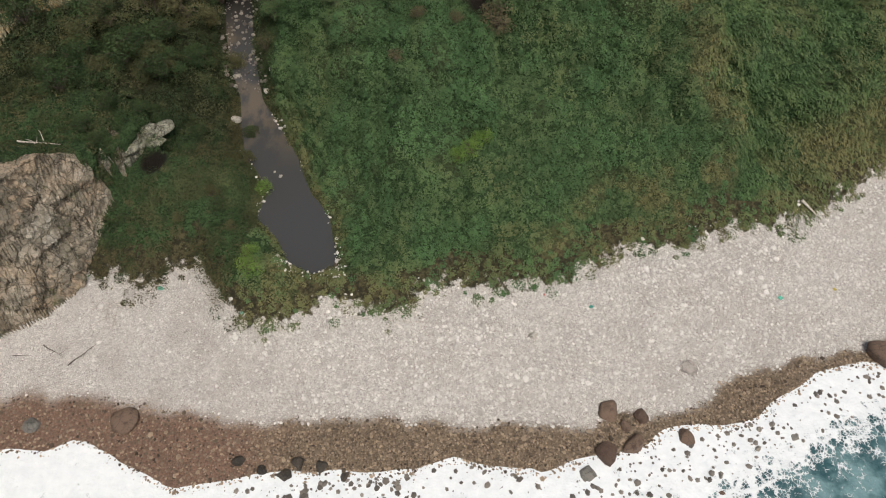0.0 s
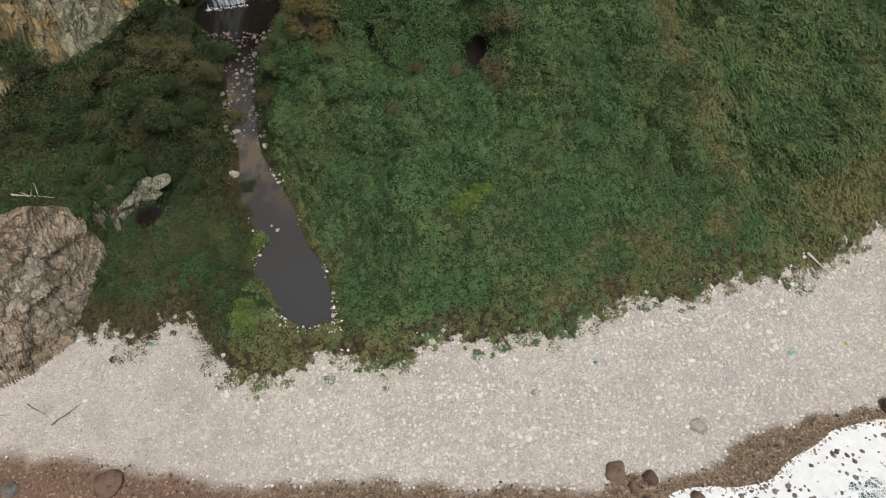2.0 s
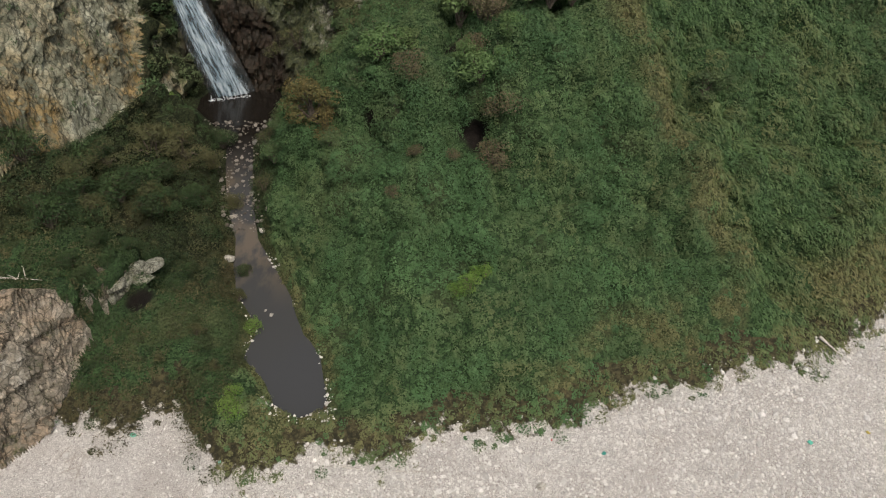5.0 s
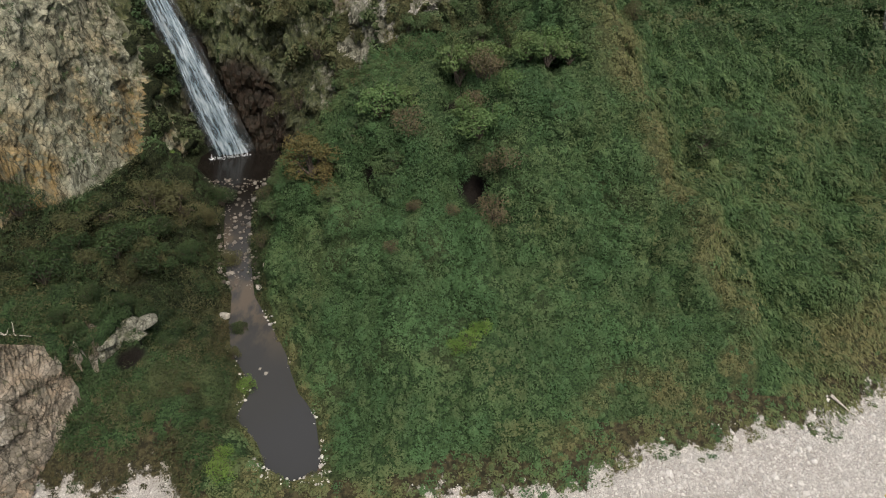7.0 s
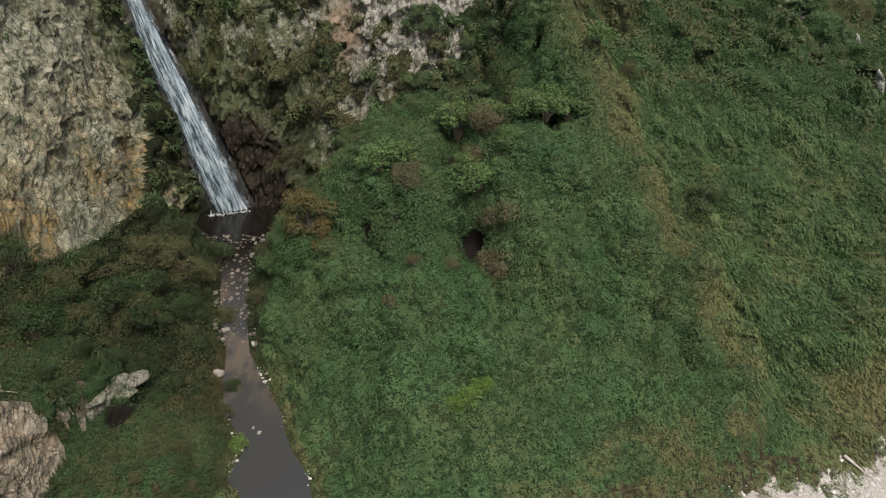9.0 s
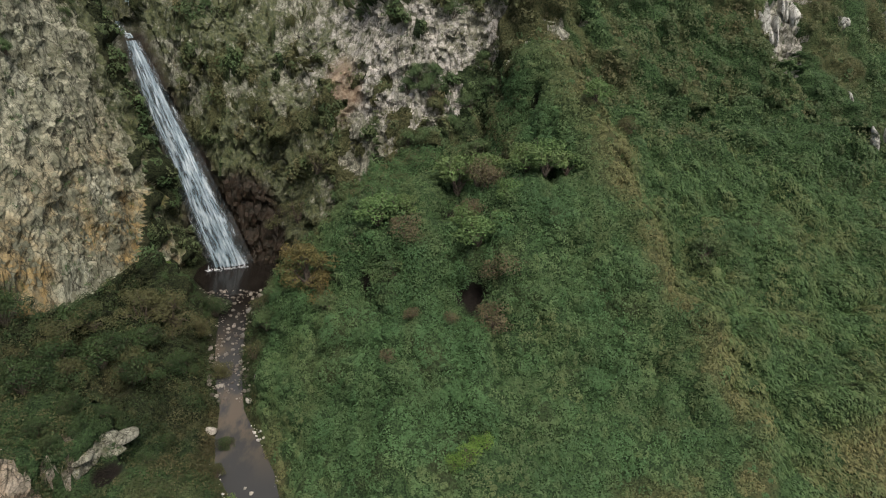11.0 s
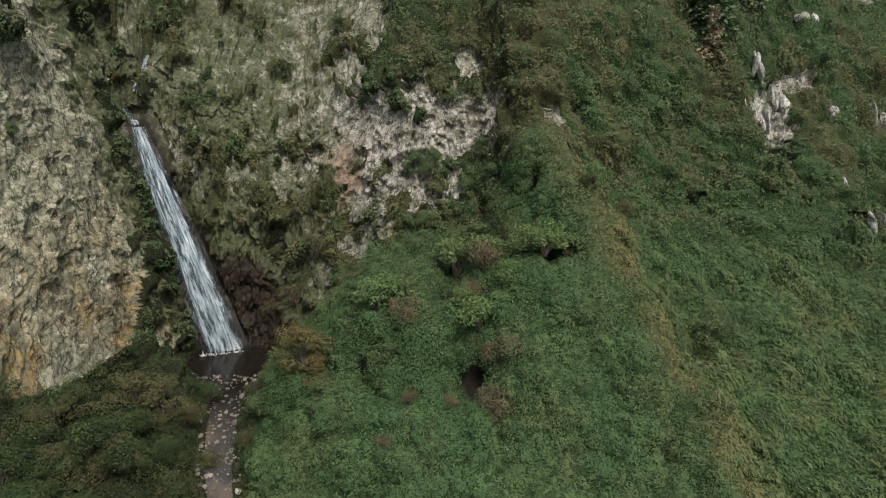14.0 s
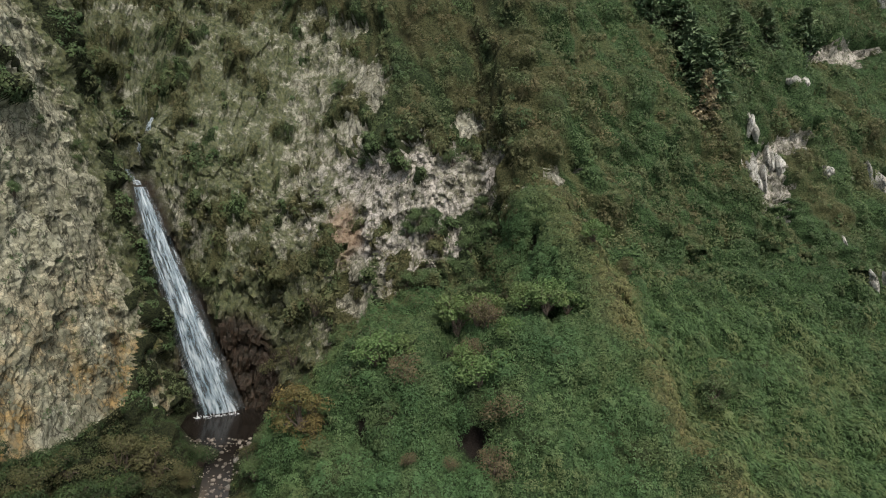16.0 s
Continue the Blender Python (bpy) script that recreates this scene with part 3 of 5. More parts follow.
def share(data, name, values):
    data.attributes.new(name, "FLOAT", "POINT").data.foreach_set("value", np.asarray(values, np.float32).ravel())


INDEX = np.arange(X.size).reshape(X.shape)
QUADS = np.stack([INDEX[:-1, :-1], INDEX[1:, :-1], INDEX[1:, 1:], INDEX[:-1, 1:]], -1).reshape(-1, 4)


def middle_of(v):
    return v.ravel()[QUADS].mean(1)


Q_PIT, Q_FRINGE = middle_of(pit), middle_of(FRINGE)
Q_KIND, Q_BEACH, Q_BARE = KIND.ravel()[QUADS[:, 0]], ON_BEACH.ravel()[QUADS[:, 0]], middle_of(bare)


def land(name, pick, material, label, category):
    faces = QUADS[pick]
    used, turned = np.unique(faces, return_inverse=True)
    data = raw_mesh(name, P3.reshape(-1, 3)[used], turned.reshape(-1, 4), material, category not in ("cliff", "rock"))
    for key, values in (("rust", RUST), ("wet", WET), ("pale", PALE), ("moss", MOSS), ("turf", ease(FRINGE, -0.8, 2.4)), ("dry", DRY), ("red", ease(-10 - X + 8 * (sway - 0.5), 0, 9)), ("earth", ease(pit, 0.8, 1.7)), ("olive", OLIVE_SHADE)):
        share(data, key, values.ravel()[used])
    return tagged(new(name, data), label, category, kind="structure")


rocky = Q_BARE > 0.5
ground = land("ground", Q_BEACH, SHINGLE, "pale shingle beach with a brown wave-wet strip along the sea", "beach")
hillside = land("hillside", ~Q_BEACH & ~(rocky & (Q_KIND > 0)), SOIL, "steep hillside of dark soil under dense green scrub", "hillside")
cliff_west = land("cliff_west", rocky & (Q_KIND == 2), ROCK_WEST, "tall columnar cliff of grey and ochre rock beside the waterfall", "cliff")
cliff_falls = land("cliff_falls", rocky & (Q_KIND == 3), ROCK_FALLS, "broken grey and rust-stained rock face behind the waterfall", "cliff")
headland = land("headland", rocky & (Q_KIND == 1), ROCK_HEAD, "craggy grey-brown headland rock at the back of the beach", "rock")


def unit(v):
    return v / (np.linalg.norm(v, axis=-1, keepdims=True) + 1e-9)


def tubes(runs, sides=6):
    """Tapering round limbs; each run is a list of (x, y, z, radius)."""
    verts, faces = [], []
    for run in runs:
        run = np.asarray(run, float)
        way = unit(np.gradient(run[:, :3], axis=0))
        one = unit(np.cross(way, [0.31, 0.77, 0.55]))
        two = np.cross(way, one)
        turn = np.linspace(0, 2 * np.pi, sides, endpoint=False)
        ring = run[:, None, :3] + run[:, None, 3:] * (np.cos(turn)[None, :, None] * one[:, None] + np.sin(turn)[None, :, None] * two[:, None])
        base = sum(len(v) for v in verts)
        verts.append(ring.reshape(-1, 3))
        for k in range(len(run) - 1):
            for j in range(sides):
                faces.append((base + k * sides + j, base + k * sides + (j + 1) % sides, base + (k + 1) * sides + (j + 1) % sides, base + (k + 1) * sides + j))
    return np.concatenate(verts), faces


def limb(start, end, thick, rng, bend=0.15, steps=5):
    t = np.linspace(0, 1, steps)[:, None]
    start, end = np.asarray(start, float), np.asarray(end, float)
    p = start + (end - start) * t
    p += np.cumsum(rng.normal(0, bend * np.linalg.norm(end - start) / steps, p.shape), axis=0) * (t > 0)
    return np.concatenate([p, thick * (1 - 0.8 * t)], 1)


# ---------- water ----------


def sea_material():
    """Surf: white foam torn into lace over cold green-blue water."""
    m = Nodes("surf")
    foam = m.attribute("foam")
    warp = m.add("Mix", blend_type="MIX")
    m.put(warp.inputs[0], 0.12), m.put(warp.inputs[6], m.place)
    swirl = m.add("TexNoise")
    m.put(swirl.inputs["Vector"], m.place)
    swirl.inputs["Scale"].default_value, swirl.inputs["Detail"].default_value = 0.5, 5
    m.put(warp.inputs[7], swirl.outputs["Color"])
    lace = m.cells(1.3, "DISTANCE_TO_EDGE", warp.outputs[2]).outputs["Distance"]
    fine = m.cells(4.2, "DISTANCE_TO_EDGE", warp.outputs[2]).outputs["Distance"]
    froth = m.math("ADD", m.math("ADD", m.ramp(lace, 0.0, 0.28, 0.2, -0.06), m.ramp(fine, 0.0, 0.2, 0.14, -0.07)), m.math("MULTIPLY", m.math("SUBTRACT", m.noise(0.8, 8, 0.75, warp.outputs[2]), 0.5), 2.0))
    cover = m.ramp(m.math("ADD", foam, froth), 0.42, 0.72)
    deep = m.mix(m.ramp(m.noise(0.35, 4), 0.4, 0.62), (0.03, 0.085, 0.095), (0.16, 0.27, 0.28))
    m.bump(m.math("ADD", m.noise(1.5, 5), m.math("MULTIPLY", cover, 0.6)), 0.5, 0.3)
    return m.done(m.mix(cover, deep, m.mix(m.noise(1.2, 5), (0.62, 0.67, 0.69), (0.86, 0.88, 0.88))), m.ramp(cover, 0, 1, 0.12, 0.75), 0.4)


def pond_material():
    m = Nodes("pond_water")
    silt = m.ramp(m.noise(0.45, 5, 0.6, m.stretch((1.0, 0.45, 1.0))), 0.42, 0.6)
    upper = m.attribute("silt")
    colour = m.mix(m.math("MULTIPLY", silt, upper), (0.055, 0.056, 0.056), (0.115, 0.096, 0.074))
    # near black at the pool: the dark cliff's reflection is put into the colour
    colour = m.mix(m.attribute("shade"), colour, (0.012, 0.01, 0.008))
    m.bump(m.noise(2.5, 3), 0.05, 0.05)
    return m.done(colour, 0.1, 0.25)


def fall_material():
    """Falling water: white threads with gaps through which the wet rock shows."""
    m = Nodes("falling_water")
    across, along = m.attribute("across"), m.attribute("along")
    place = m.add("CombineXYZ")
    m.put(place.inputs[0], m.math("MULTIPLY", across, 9.0)), m.put(place.inputs[1], m.math("MULTIPLY", along, 1.6))
    threads = m.noise(1.0, 6, 0.65, place.outputs[0])
    wide = m.noise(0.35, 3, 0.5, place.outputs[0])
    rim = m.ramp(m.math("ABSOLUTE", m.math("SUBTRACT", across, 0.5)), 0.25, 0.5, 0.0, 0.3)
    body = m.ramp(m.math("SUBTRACT", m.math("ADD", threads, m.math("MULTIPLY", wide, 0.35)), rim), 0.42, 0.9, 0.05, 0.9)
    m.put(m.bsdf.inputs["Alpha"], body)
    m.bump(threads, 0.5, 0.1)
    return m.done(m.mix(m.ramp(threads, 0.4, 0.7), (0.2, 0.3, 0.36), (0.68, 0.755, 0.8)), 0.45, 0.5)


def sheet(xs, ys, level):
    """A grid laid over the given lines, at a height given by level(x, y)."""
    gx_, gy_ = np.meshgrid(xs, ys, indexing="ij")
    index = np.arange(gx_.size).reshape(gx_.shape)
    quads = np.stack([index[:-1, :-1], index[1:, :-1], index[1:, 1:], index[:-1, 1:]], -1).reshape(-1, 4)
    return gx_, gy_, np.stack([gx_, gy_, level(gx_, gy_)], -1).reshape(-1, 3), quads


def swell(x, y):
    near = ease(shore(x) - y, 0, 8)
    return 0.1 + 0.55 * (rough(x, y, 0 * x, 4.5, 4) - 0.5) * np.where(np.abs(x) < 100, 0.35 + near, 0) * (y > -40)


sx, sy, verts, quads = sheet(spaced((-900, -100, 100), (-100, -50, 5), (-50, 60, 0.4), (60, 100, 4), (100, 901, 100)), spaced((-900, -40, 60), (-40, 5, 3), (5, 34, 0.4), (34, 60, 2)), swell)
keep = (sy < shore(sx) + 7).ravel()[quads].all(1)
sea_data = raw_mesh("sea", verts, quads[keep], sea_material())
gone = shore(sx) - sy
share(sea_data, "foam", np.clip(0.95 - 0.06 * np.maximum(gone - 1.5, 0) - 0.45 * ease(sx, 14, 32) * ease(gone, 1.0, 7), 0.02, 1))
tagged(new("water_sea", sea_data), "white surf washing over cold green-blue sea at the shingle", "sea", kind="structure")

ys = spaced((36, 90, 0.4))
across = np.linspace(-1, 1, 13)
gx_, gy_ = np.meshgrid(across, ys, indexing="ij")
wx = stream_mid(gy_) + gx_ * (stream_half(gy_) + 0.9)
index = np.arange(gx_.size).reshape(gx_.shape)
quads = np.stack([index[:-1, :-1], index[1:, :-1], index[1:, 1:], index[:-1, 1:]], -1).reshape(-1, 4)
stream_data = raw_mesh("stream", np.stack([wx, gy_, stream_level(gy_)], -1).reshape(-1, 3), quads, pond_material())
share(stream_data, "silt", ease(gy_, 49, 58) * ease(76 - gy_, 0, 8))
# painted darkening grows upstream to the plunge pool, for the cliffs mirrored there
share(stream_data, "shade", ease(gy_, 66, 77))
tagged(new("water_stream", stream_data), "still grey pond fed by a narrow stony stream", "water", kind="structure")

FALL = fall_material()


def fall_line(s):
    """The middle of the fall from its lip (0) to the pool (1): it slides over the lip, then leaves the rock."""
    a, b = np.array(FALL_TOP), np.array(FALL_FOOT)
    p = a + np.asarray(s)[..., None] * (b - a)
    p[..., 0] += 0.9 * np.sin(np.pi * np.asarray(s)) * -0.35
    p[..., 2] += 1.2 * np.sin(np.pi * np.asarray(s)) ** 0.8
    return p


def ribbon(name, shift, width_top, width_foot, start, end, steps, seed, parent, label=""):
    s, u = np.linspace(start, end, steps), np.linspace(0, 1, 15)
    ss, uu = np.meshgrid(s, u, indexing="ij")
    mid_ = fall_line(ss)
    wide = width_top + (width_foot - width_top) * ss**0.8
    wobble = (rough(ss * 14 + seed, uu * 3, ss * 0, 2, 3) - 0.5)
    lean_x, lean_y = 0.93, 0.25
    side = (uu - 0.5) * wide + shift * (0.3 + ss) + wobble * 0.5
    mid_[..., 0] += side * lean_x
    mid_[..., 1] += side * lean_y - 0.5 * np.cos((uu - 0.5) * np.pi) * (0.3 + ss) - 0.35 * (rough(uu * 9 + seed, ss * 3, 0 * uu, 1, 3) - 0.5)
    index = np.arange(ss.size).reshape(ss.shape)
    quads = np.stack([index[:-1, :-1], index[:-1, 1:], index[1:, 1:], index[1:, :-1]], -1).reshape(-1, 4)
    data = raw_mesh(name, mid_.reshape(-1, 3), quads, FALL)
    share(data, "across", uu), share(data, "along", ss * 6 + seed)
    ob = new(name, data)
    ob.parent = parent
    return tagged(ob, label)


waterfall = tagged(new("waterfall"), "tall thin white waterfall sliding down dark wet rock", "waterfall")
ribbon("main_stream", 0.1, 1.9, 6.2, 0.0, 1.0, 70, 0.0, waterfall)
ribbon("veil", 0.9, 1.0, 1.8, 0.05, 0.99, 60, 4.4, waterfall)
ribbon("side_thread", -1.35, 0.15, 0.5, 0.3, 1.0, 50, 9.2, waterfall)
ribbon("upper_thread", 1.5, 0.6, 0.3, 0.0, 0.4, 24, 6.1, waterfall)

rng = np.random.RandomState(8)
splash = [limb((FALL_FOOT[0] + a * 2.9, FALL_FOOT[1] - 0.9 + 0.75 * a - 0.25 * b, 6.3), (FALL_FOOT[0] + a * 3.1, FALL_FOOT[1] - 1.2 + 0.75 * a - 0.5 * b, 6.45 + 0.5 * rng.rand()), 0.09 * rng.rand() + 0.03, rng, 0.5, 4) for a in np.linspace(-0.8, 0.8, 16) for b in (0, 1)]
v, f = tubes(splash, 6)
FOAM = plain_material("spray", (0.6, 0.64, 0.66), (0.85, 0.87, 0.88), 3)
ob = new("splash", raw_mesh("splash", v, f, FOAM))
ob.parent = waterfall


def cascade(points, wide, seed, parent):
    """A small white run of water between two ledges."""
    run = np.asarray(points, float)
    t = np.linspace(0, len(run) - 1, 14)
    mid_ = np.stack([np.interp(t, np.arange(len(run)), run[:, k]) for k in range(3)], -1)
    u = np.linspace(-0.5, 0.5, 5)
    grid = mid_[:, None] + u[None, :, None] * np.array([wide, 0, 0]) + (GRAIN[seed, :14, :5, None] - 0.5) * [0.3, 0.3, 0.2] + [0, 0, 0.25]
    index = np.arange(70).reshape(14, 5)
    quads = np.stack([index[:-1, :-1], index[:-1, 1:], index[1:, 1:], index[1:, :-1]], -1).reshape(-1, 4)
    data = raw_mesh("cascade", grid.reshape(-1, 3), quads, FALL)
    share(data, "across", np.tile(u + 0.5, 14)), share(data, "along", np.repeat(t, 5))
    ob = new("cascade", data)
    ob.parent = parent


cascade([(-40.3, 92.0, 36.9), (-39.6, 91.5, 36.3), (-38.2, 90.7, 35.0)], 1.1, 3, waterfall)
cascade([(-38.2, 96.6, 43.2), (-38.4, 95.4, 41.5)], 1.3, 1, waterfall)
cascade([(-38.5, 94.3, 40.9), (-38.6, 93.2, 39.6), (-38.8, 92.4, 38.2)], 0.9, 2, waterfall)

# ---------- scattering on the land ----------
RNG = np.random.RandomState(3)
FLAT = P3.reshape(-1, 3)
CORNER = FLAT[QUADS]
AREA = 0.5 * np.linalg.norm(np.cross(CORNER[:, 2] - CORNER[:, 0], CORNER[:, 3] - CORNER[:, 1]), axis=1)
CENTRE = CORNER.mean(1)
UP = np.cross(CORNER[:, 2] - CORNER[:, 0], CORNER[:, 3] - CORNER[:, 1])
UP /= np.linalg.norm(UP, axis=1, keepdims=True) + 1e-9
NEAR = (CENTRE[:, 0] > -62) & (CENTRE[:, 0] < 108) & (CENTRE[:, 1] > 12) & (CENTRE[:, 1] < 122) & (np.abs(CENTRE[:, 0]) < 0.65 * np.hypot(CENTRE[:, 1], 47) + 3) & (CENTRE[:, 2] < 68)
Q_DRY = middle_of(DRY)
Q_OFF = np.abs(middle_of(OFF)) - stream_half(CENTRE[:, 1])


def scatter(density):
    """Random places on the land, so many per square metre of each face; returns faces and places."""
    want = AREA * density * NEAR
    counts = np.floor(want + RNG.rand(len(want))).astype(int)
    face = np.repeat(np.arange(len(want)), counts)
    a, b = RNG.rand(len(face), 1), RNG.rand(len(face), 1)
    c = CORNER[face]
    return face, (c[:, 0] * (1 - a) + c[:, 1] * a) * (1 - b) + (c[:, 3] * (1 - a) + c[:, 2] * a) * b


def leaves(places, ups, size, spread=0.75, slim=0.3, comb=0.0):
    """Pointed leaves, each a folded four-sided blade, turned at random about the given directions."""
    n = len(places)
    normal = unit(ups + RNG.normal(0, spread, (n, 3)))
    along = unit(np.cross(normal, RNG.normal(0, 1, (n, 3)) * (1 - comb) + comb * np.array([0.75, 0.55, 0.0])))
    side = np.cross(normal, along)
    size = np.asarray(size).reshape(-1, 1)
    base, tip = places - along * size * 0.5, places + along * size * 0.5 - normal * size * 0.12
    left, right = places + side * size * slim + normal * size * 0.1, places - side * size * slim + normal * size * 0.1
    verts = np.stack([base, right, tip, left], 1).reshape(-1, 3)
    return verts, np.arange(4 * n).reshape(-1, 4)


def foliage(name, verts, faces, material, dry, tone):
    data = raw_mesh(name, verts, faces, material, False)
    share(data, "dry", np.repeat(dry, 4)), share(data, "tone", np.repeat(tone, 4))
    return data


def domes(faces_at, places_at, radius, per, flat):
    """Low cushions of leaves that follow the slope: the places and directions of all their leaves."""
    n, up = len(places_at), unit(UP[faces_at] + [0, 0, 0.5])
    way = RNG.normal(0, 1, (n, per, 3))
    way = unit(way - up[:, None] * np.minimum((way * up[:, None]).sum(-1, keepdims=True), 0) * 1.7)
    reach = radius[:, None, None] * (0.7 + 0.3 * RNG.rand(n, per, 1))
    rise = (way * up[:, None]).sum(-1, keepdims=True) * up[:, None]
    at = places_at[:, None] + (way - rise * (1 - flat)) * reach
    return at.reshape(-1, 3), unit(way + 0.4 * up[:, None]).reshape(-1, 3)


def cushions(name, density, low, high, per, leaf, material, dry_share, label, flat=0.75, slim=0.3, comb=0.0):
    face, places = scatter(density)
    n = len(face)
    at, way = domes(face, places - UP[face] * 0.12, low + (high - low) * RNG.rand(n) ** 1.4, per, flat)
    verts, faces = leaves(at, way, leaf * (0.65 + 0.7 * RNG.rand(len(at))), 0.3, slim, comb)
    dry = np.clip(Q_DRY[face] * (RNG.rand(n) < 0.85) + dry_share * ease(rough(places[:, 0], places[:, 1] + 40, places[:, 2], 3.0, 3, 0.6), 0.56, 0.72), 0, 1) * (0.5 + 0.5 * RNG.rand(n))
    wide = rough(places[:, 0], places[:, 1], places[:, 2], 5.0, 4, 0.6)
    if comb:
        wide = 0.4 * wide + 0.6 * rough((places[:, 0] + places[:, 1]) * 0.7, (places[:, 0] - places[:, 1]) * 0.18, places[:, 2] * 0.2, 1.5, 3, 0.6)
    tone = np.clip(0.5 + (2.4 if comb else 1.9) * (wide - 0.5) + 0.12 * RNG.normal(0, 1, n), 0, 1)
    ob = new(name, foliage(name, verts, faces, material, np.repeat(dry, per), np.repeat(tone, per)))
    return tagged(ob, label, "undergrowth", kind="stuff")



green = (Q_OFF > 0.25) & (Q_FRINGE > -1.2)
soft = np.clip(1 - Q_BARE * 1.2, 0, 1) * (Q_PIT < 1.5) * np.where((Q_KIND == 0) & (CENTRE[:, 1] < 62), ease(Q_FRINGE, -1.2, 1.8), 1)
soft = soft * (middle_of(run_up) > 3.2)
low_land = green & (Q_KIND <= 1)
bushy = low_land & ((CENTRE[:, 0] < -18) | ((CENTRE[:, 1] > 58 - 0.25 * CENTRE[:, 0]) & (CENTRE[:, 0] < 9)))
grassy = low_land & (CENTRE[:, 0] > np.maximum(spur(CENTRE[:, 1]) + 0.8, 13)) & ((CENTRE[:, 1] > 46) | (CENTRE[:, 0] > 24))
cushions("bramble", np.where(low_land & ~bushy & ~grassy, 2.3, 0) * soft, 0.28, 0.75, 66, 0.165, LEAF, 0.35, "dense low bramble cover, green with brown streaks", 0.85, 0.4)
blend_up = np.where(grassy, ease(CENTRE[:, 1] + 3 * (rough(CENTRE[:, 0], CENTRE[:, 1], CENTRE[:, 2], 4, 3) - 0.5) * 4, 70, 88), 0)
cushions("bracken", np.where(grassy & (CENTRE[:, 0] < 75), 2.4 * (1 - blend_up), 0) * soft, 0.35, 0.95, 38, 0.4, LEAF_GRASS, 0.5, "matted bracken and long grass on the open slope", 0.6, 0.13, 0.85)
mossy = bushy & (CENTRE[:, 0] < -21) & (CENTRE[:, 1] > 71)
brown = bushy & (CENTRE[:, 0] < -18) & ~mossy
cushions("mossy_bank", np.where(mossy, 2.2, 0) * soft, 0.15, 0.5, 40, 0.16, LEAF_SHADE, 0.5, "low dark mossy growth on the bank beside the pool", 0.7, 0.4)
patchy = ease(rough(CENTRE[:, 0], CENTRE[:, 1], CENTRE[:, 2], 4, 3), 0.4, 0.55)
cushions("dry_thicket", np.where(brown | (bushy & ~mossy & (CENTRE[:, 1] > 74)), 0.75 * patchy + 0.15, 0) * soft, 0.4, 1.3, 50, 0.19, LEAF_DRY, 0.2, "olive-brown half-bare shrubs in the thicket", 0.9)
cushions("shaded_thicket", np.where(brown, 0.8, 0) * soft, 0.35, 1.2, 80, 0.18, LEAF_SHADE, 0.2, "olive shrubs crowding the hollow below the cliff, coloured dark for its shade", 1.0)
cushions("thicket", np.where(bushy & ~brown & ~mossy, 1.3, 0) * soft, 0.4, 1.3, 66, 0.19, LEAF, 0.3, "tangled shrub thicket round the stream", 1.0)
cushions("cliff_scrub", np.where(green & (Q_KIND >= 2), 0.62, 0.62 * blend_up) * soft, 0.4, 1.2, 44, 0.26, LEAF_BUSH, 0.6, "olive scrub clinging to the steep upper slopes", 1.0, 0.4)
hump = low_land & ~bushy & (CENTRE[:, 1] - 0.15 * CENTRE[:, 0] > 50)
cushions("mound_shrubs", np.where(hump & (CENTRE[:, 0] < 24), 0.07, 0) * soft, 0.8, 2.0, 230, 0.165, LEAF, 0.15, "rounded green shrubs swelling out of the bramble", 0.85)
cushions("ledge_tufts", np.where((Q_KIND >= 2) & (Q_BARE > 0.45), np.where((CENTRE[:, 0] < -13) & ((Q_KIND == 3) | (CENTRE[:, 1] > 83)), 0.4, 0.2), 0) * (middle_of(damp) < 0.4) * (middle_of(run_up) > 3.2), 0.15, 0.6, 16, 0.2, LEAF_BUSH, 0.9, "small tufts and bushes in the cracks of the cliffs", 0.8)
fringe = Q_BEACH & (Q_FRINGE > -1.6) & (CENTRE[:, 0] > -33)
cushions("beach_tufts", np.where(fringe, 0.5 * ease(rough(CENTRE[:, 0], CENTRE[:, 1], 0 * CENTRE[:, 0], 2.0, 3), 0.45, 0.6), 0), 0.15, 0.45, 22, 0.16, LEAF, 1.0, "dry tufts straggling onto the shingle", 0.7)


def part(name, data, parent, label=""):
    ob = new(name, data)
    ob.parent = parent
    return tagged(ob, label)


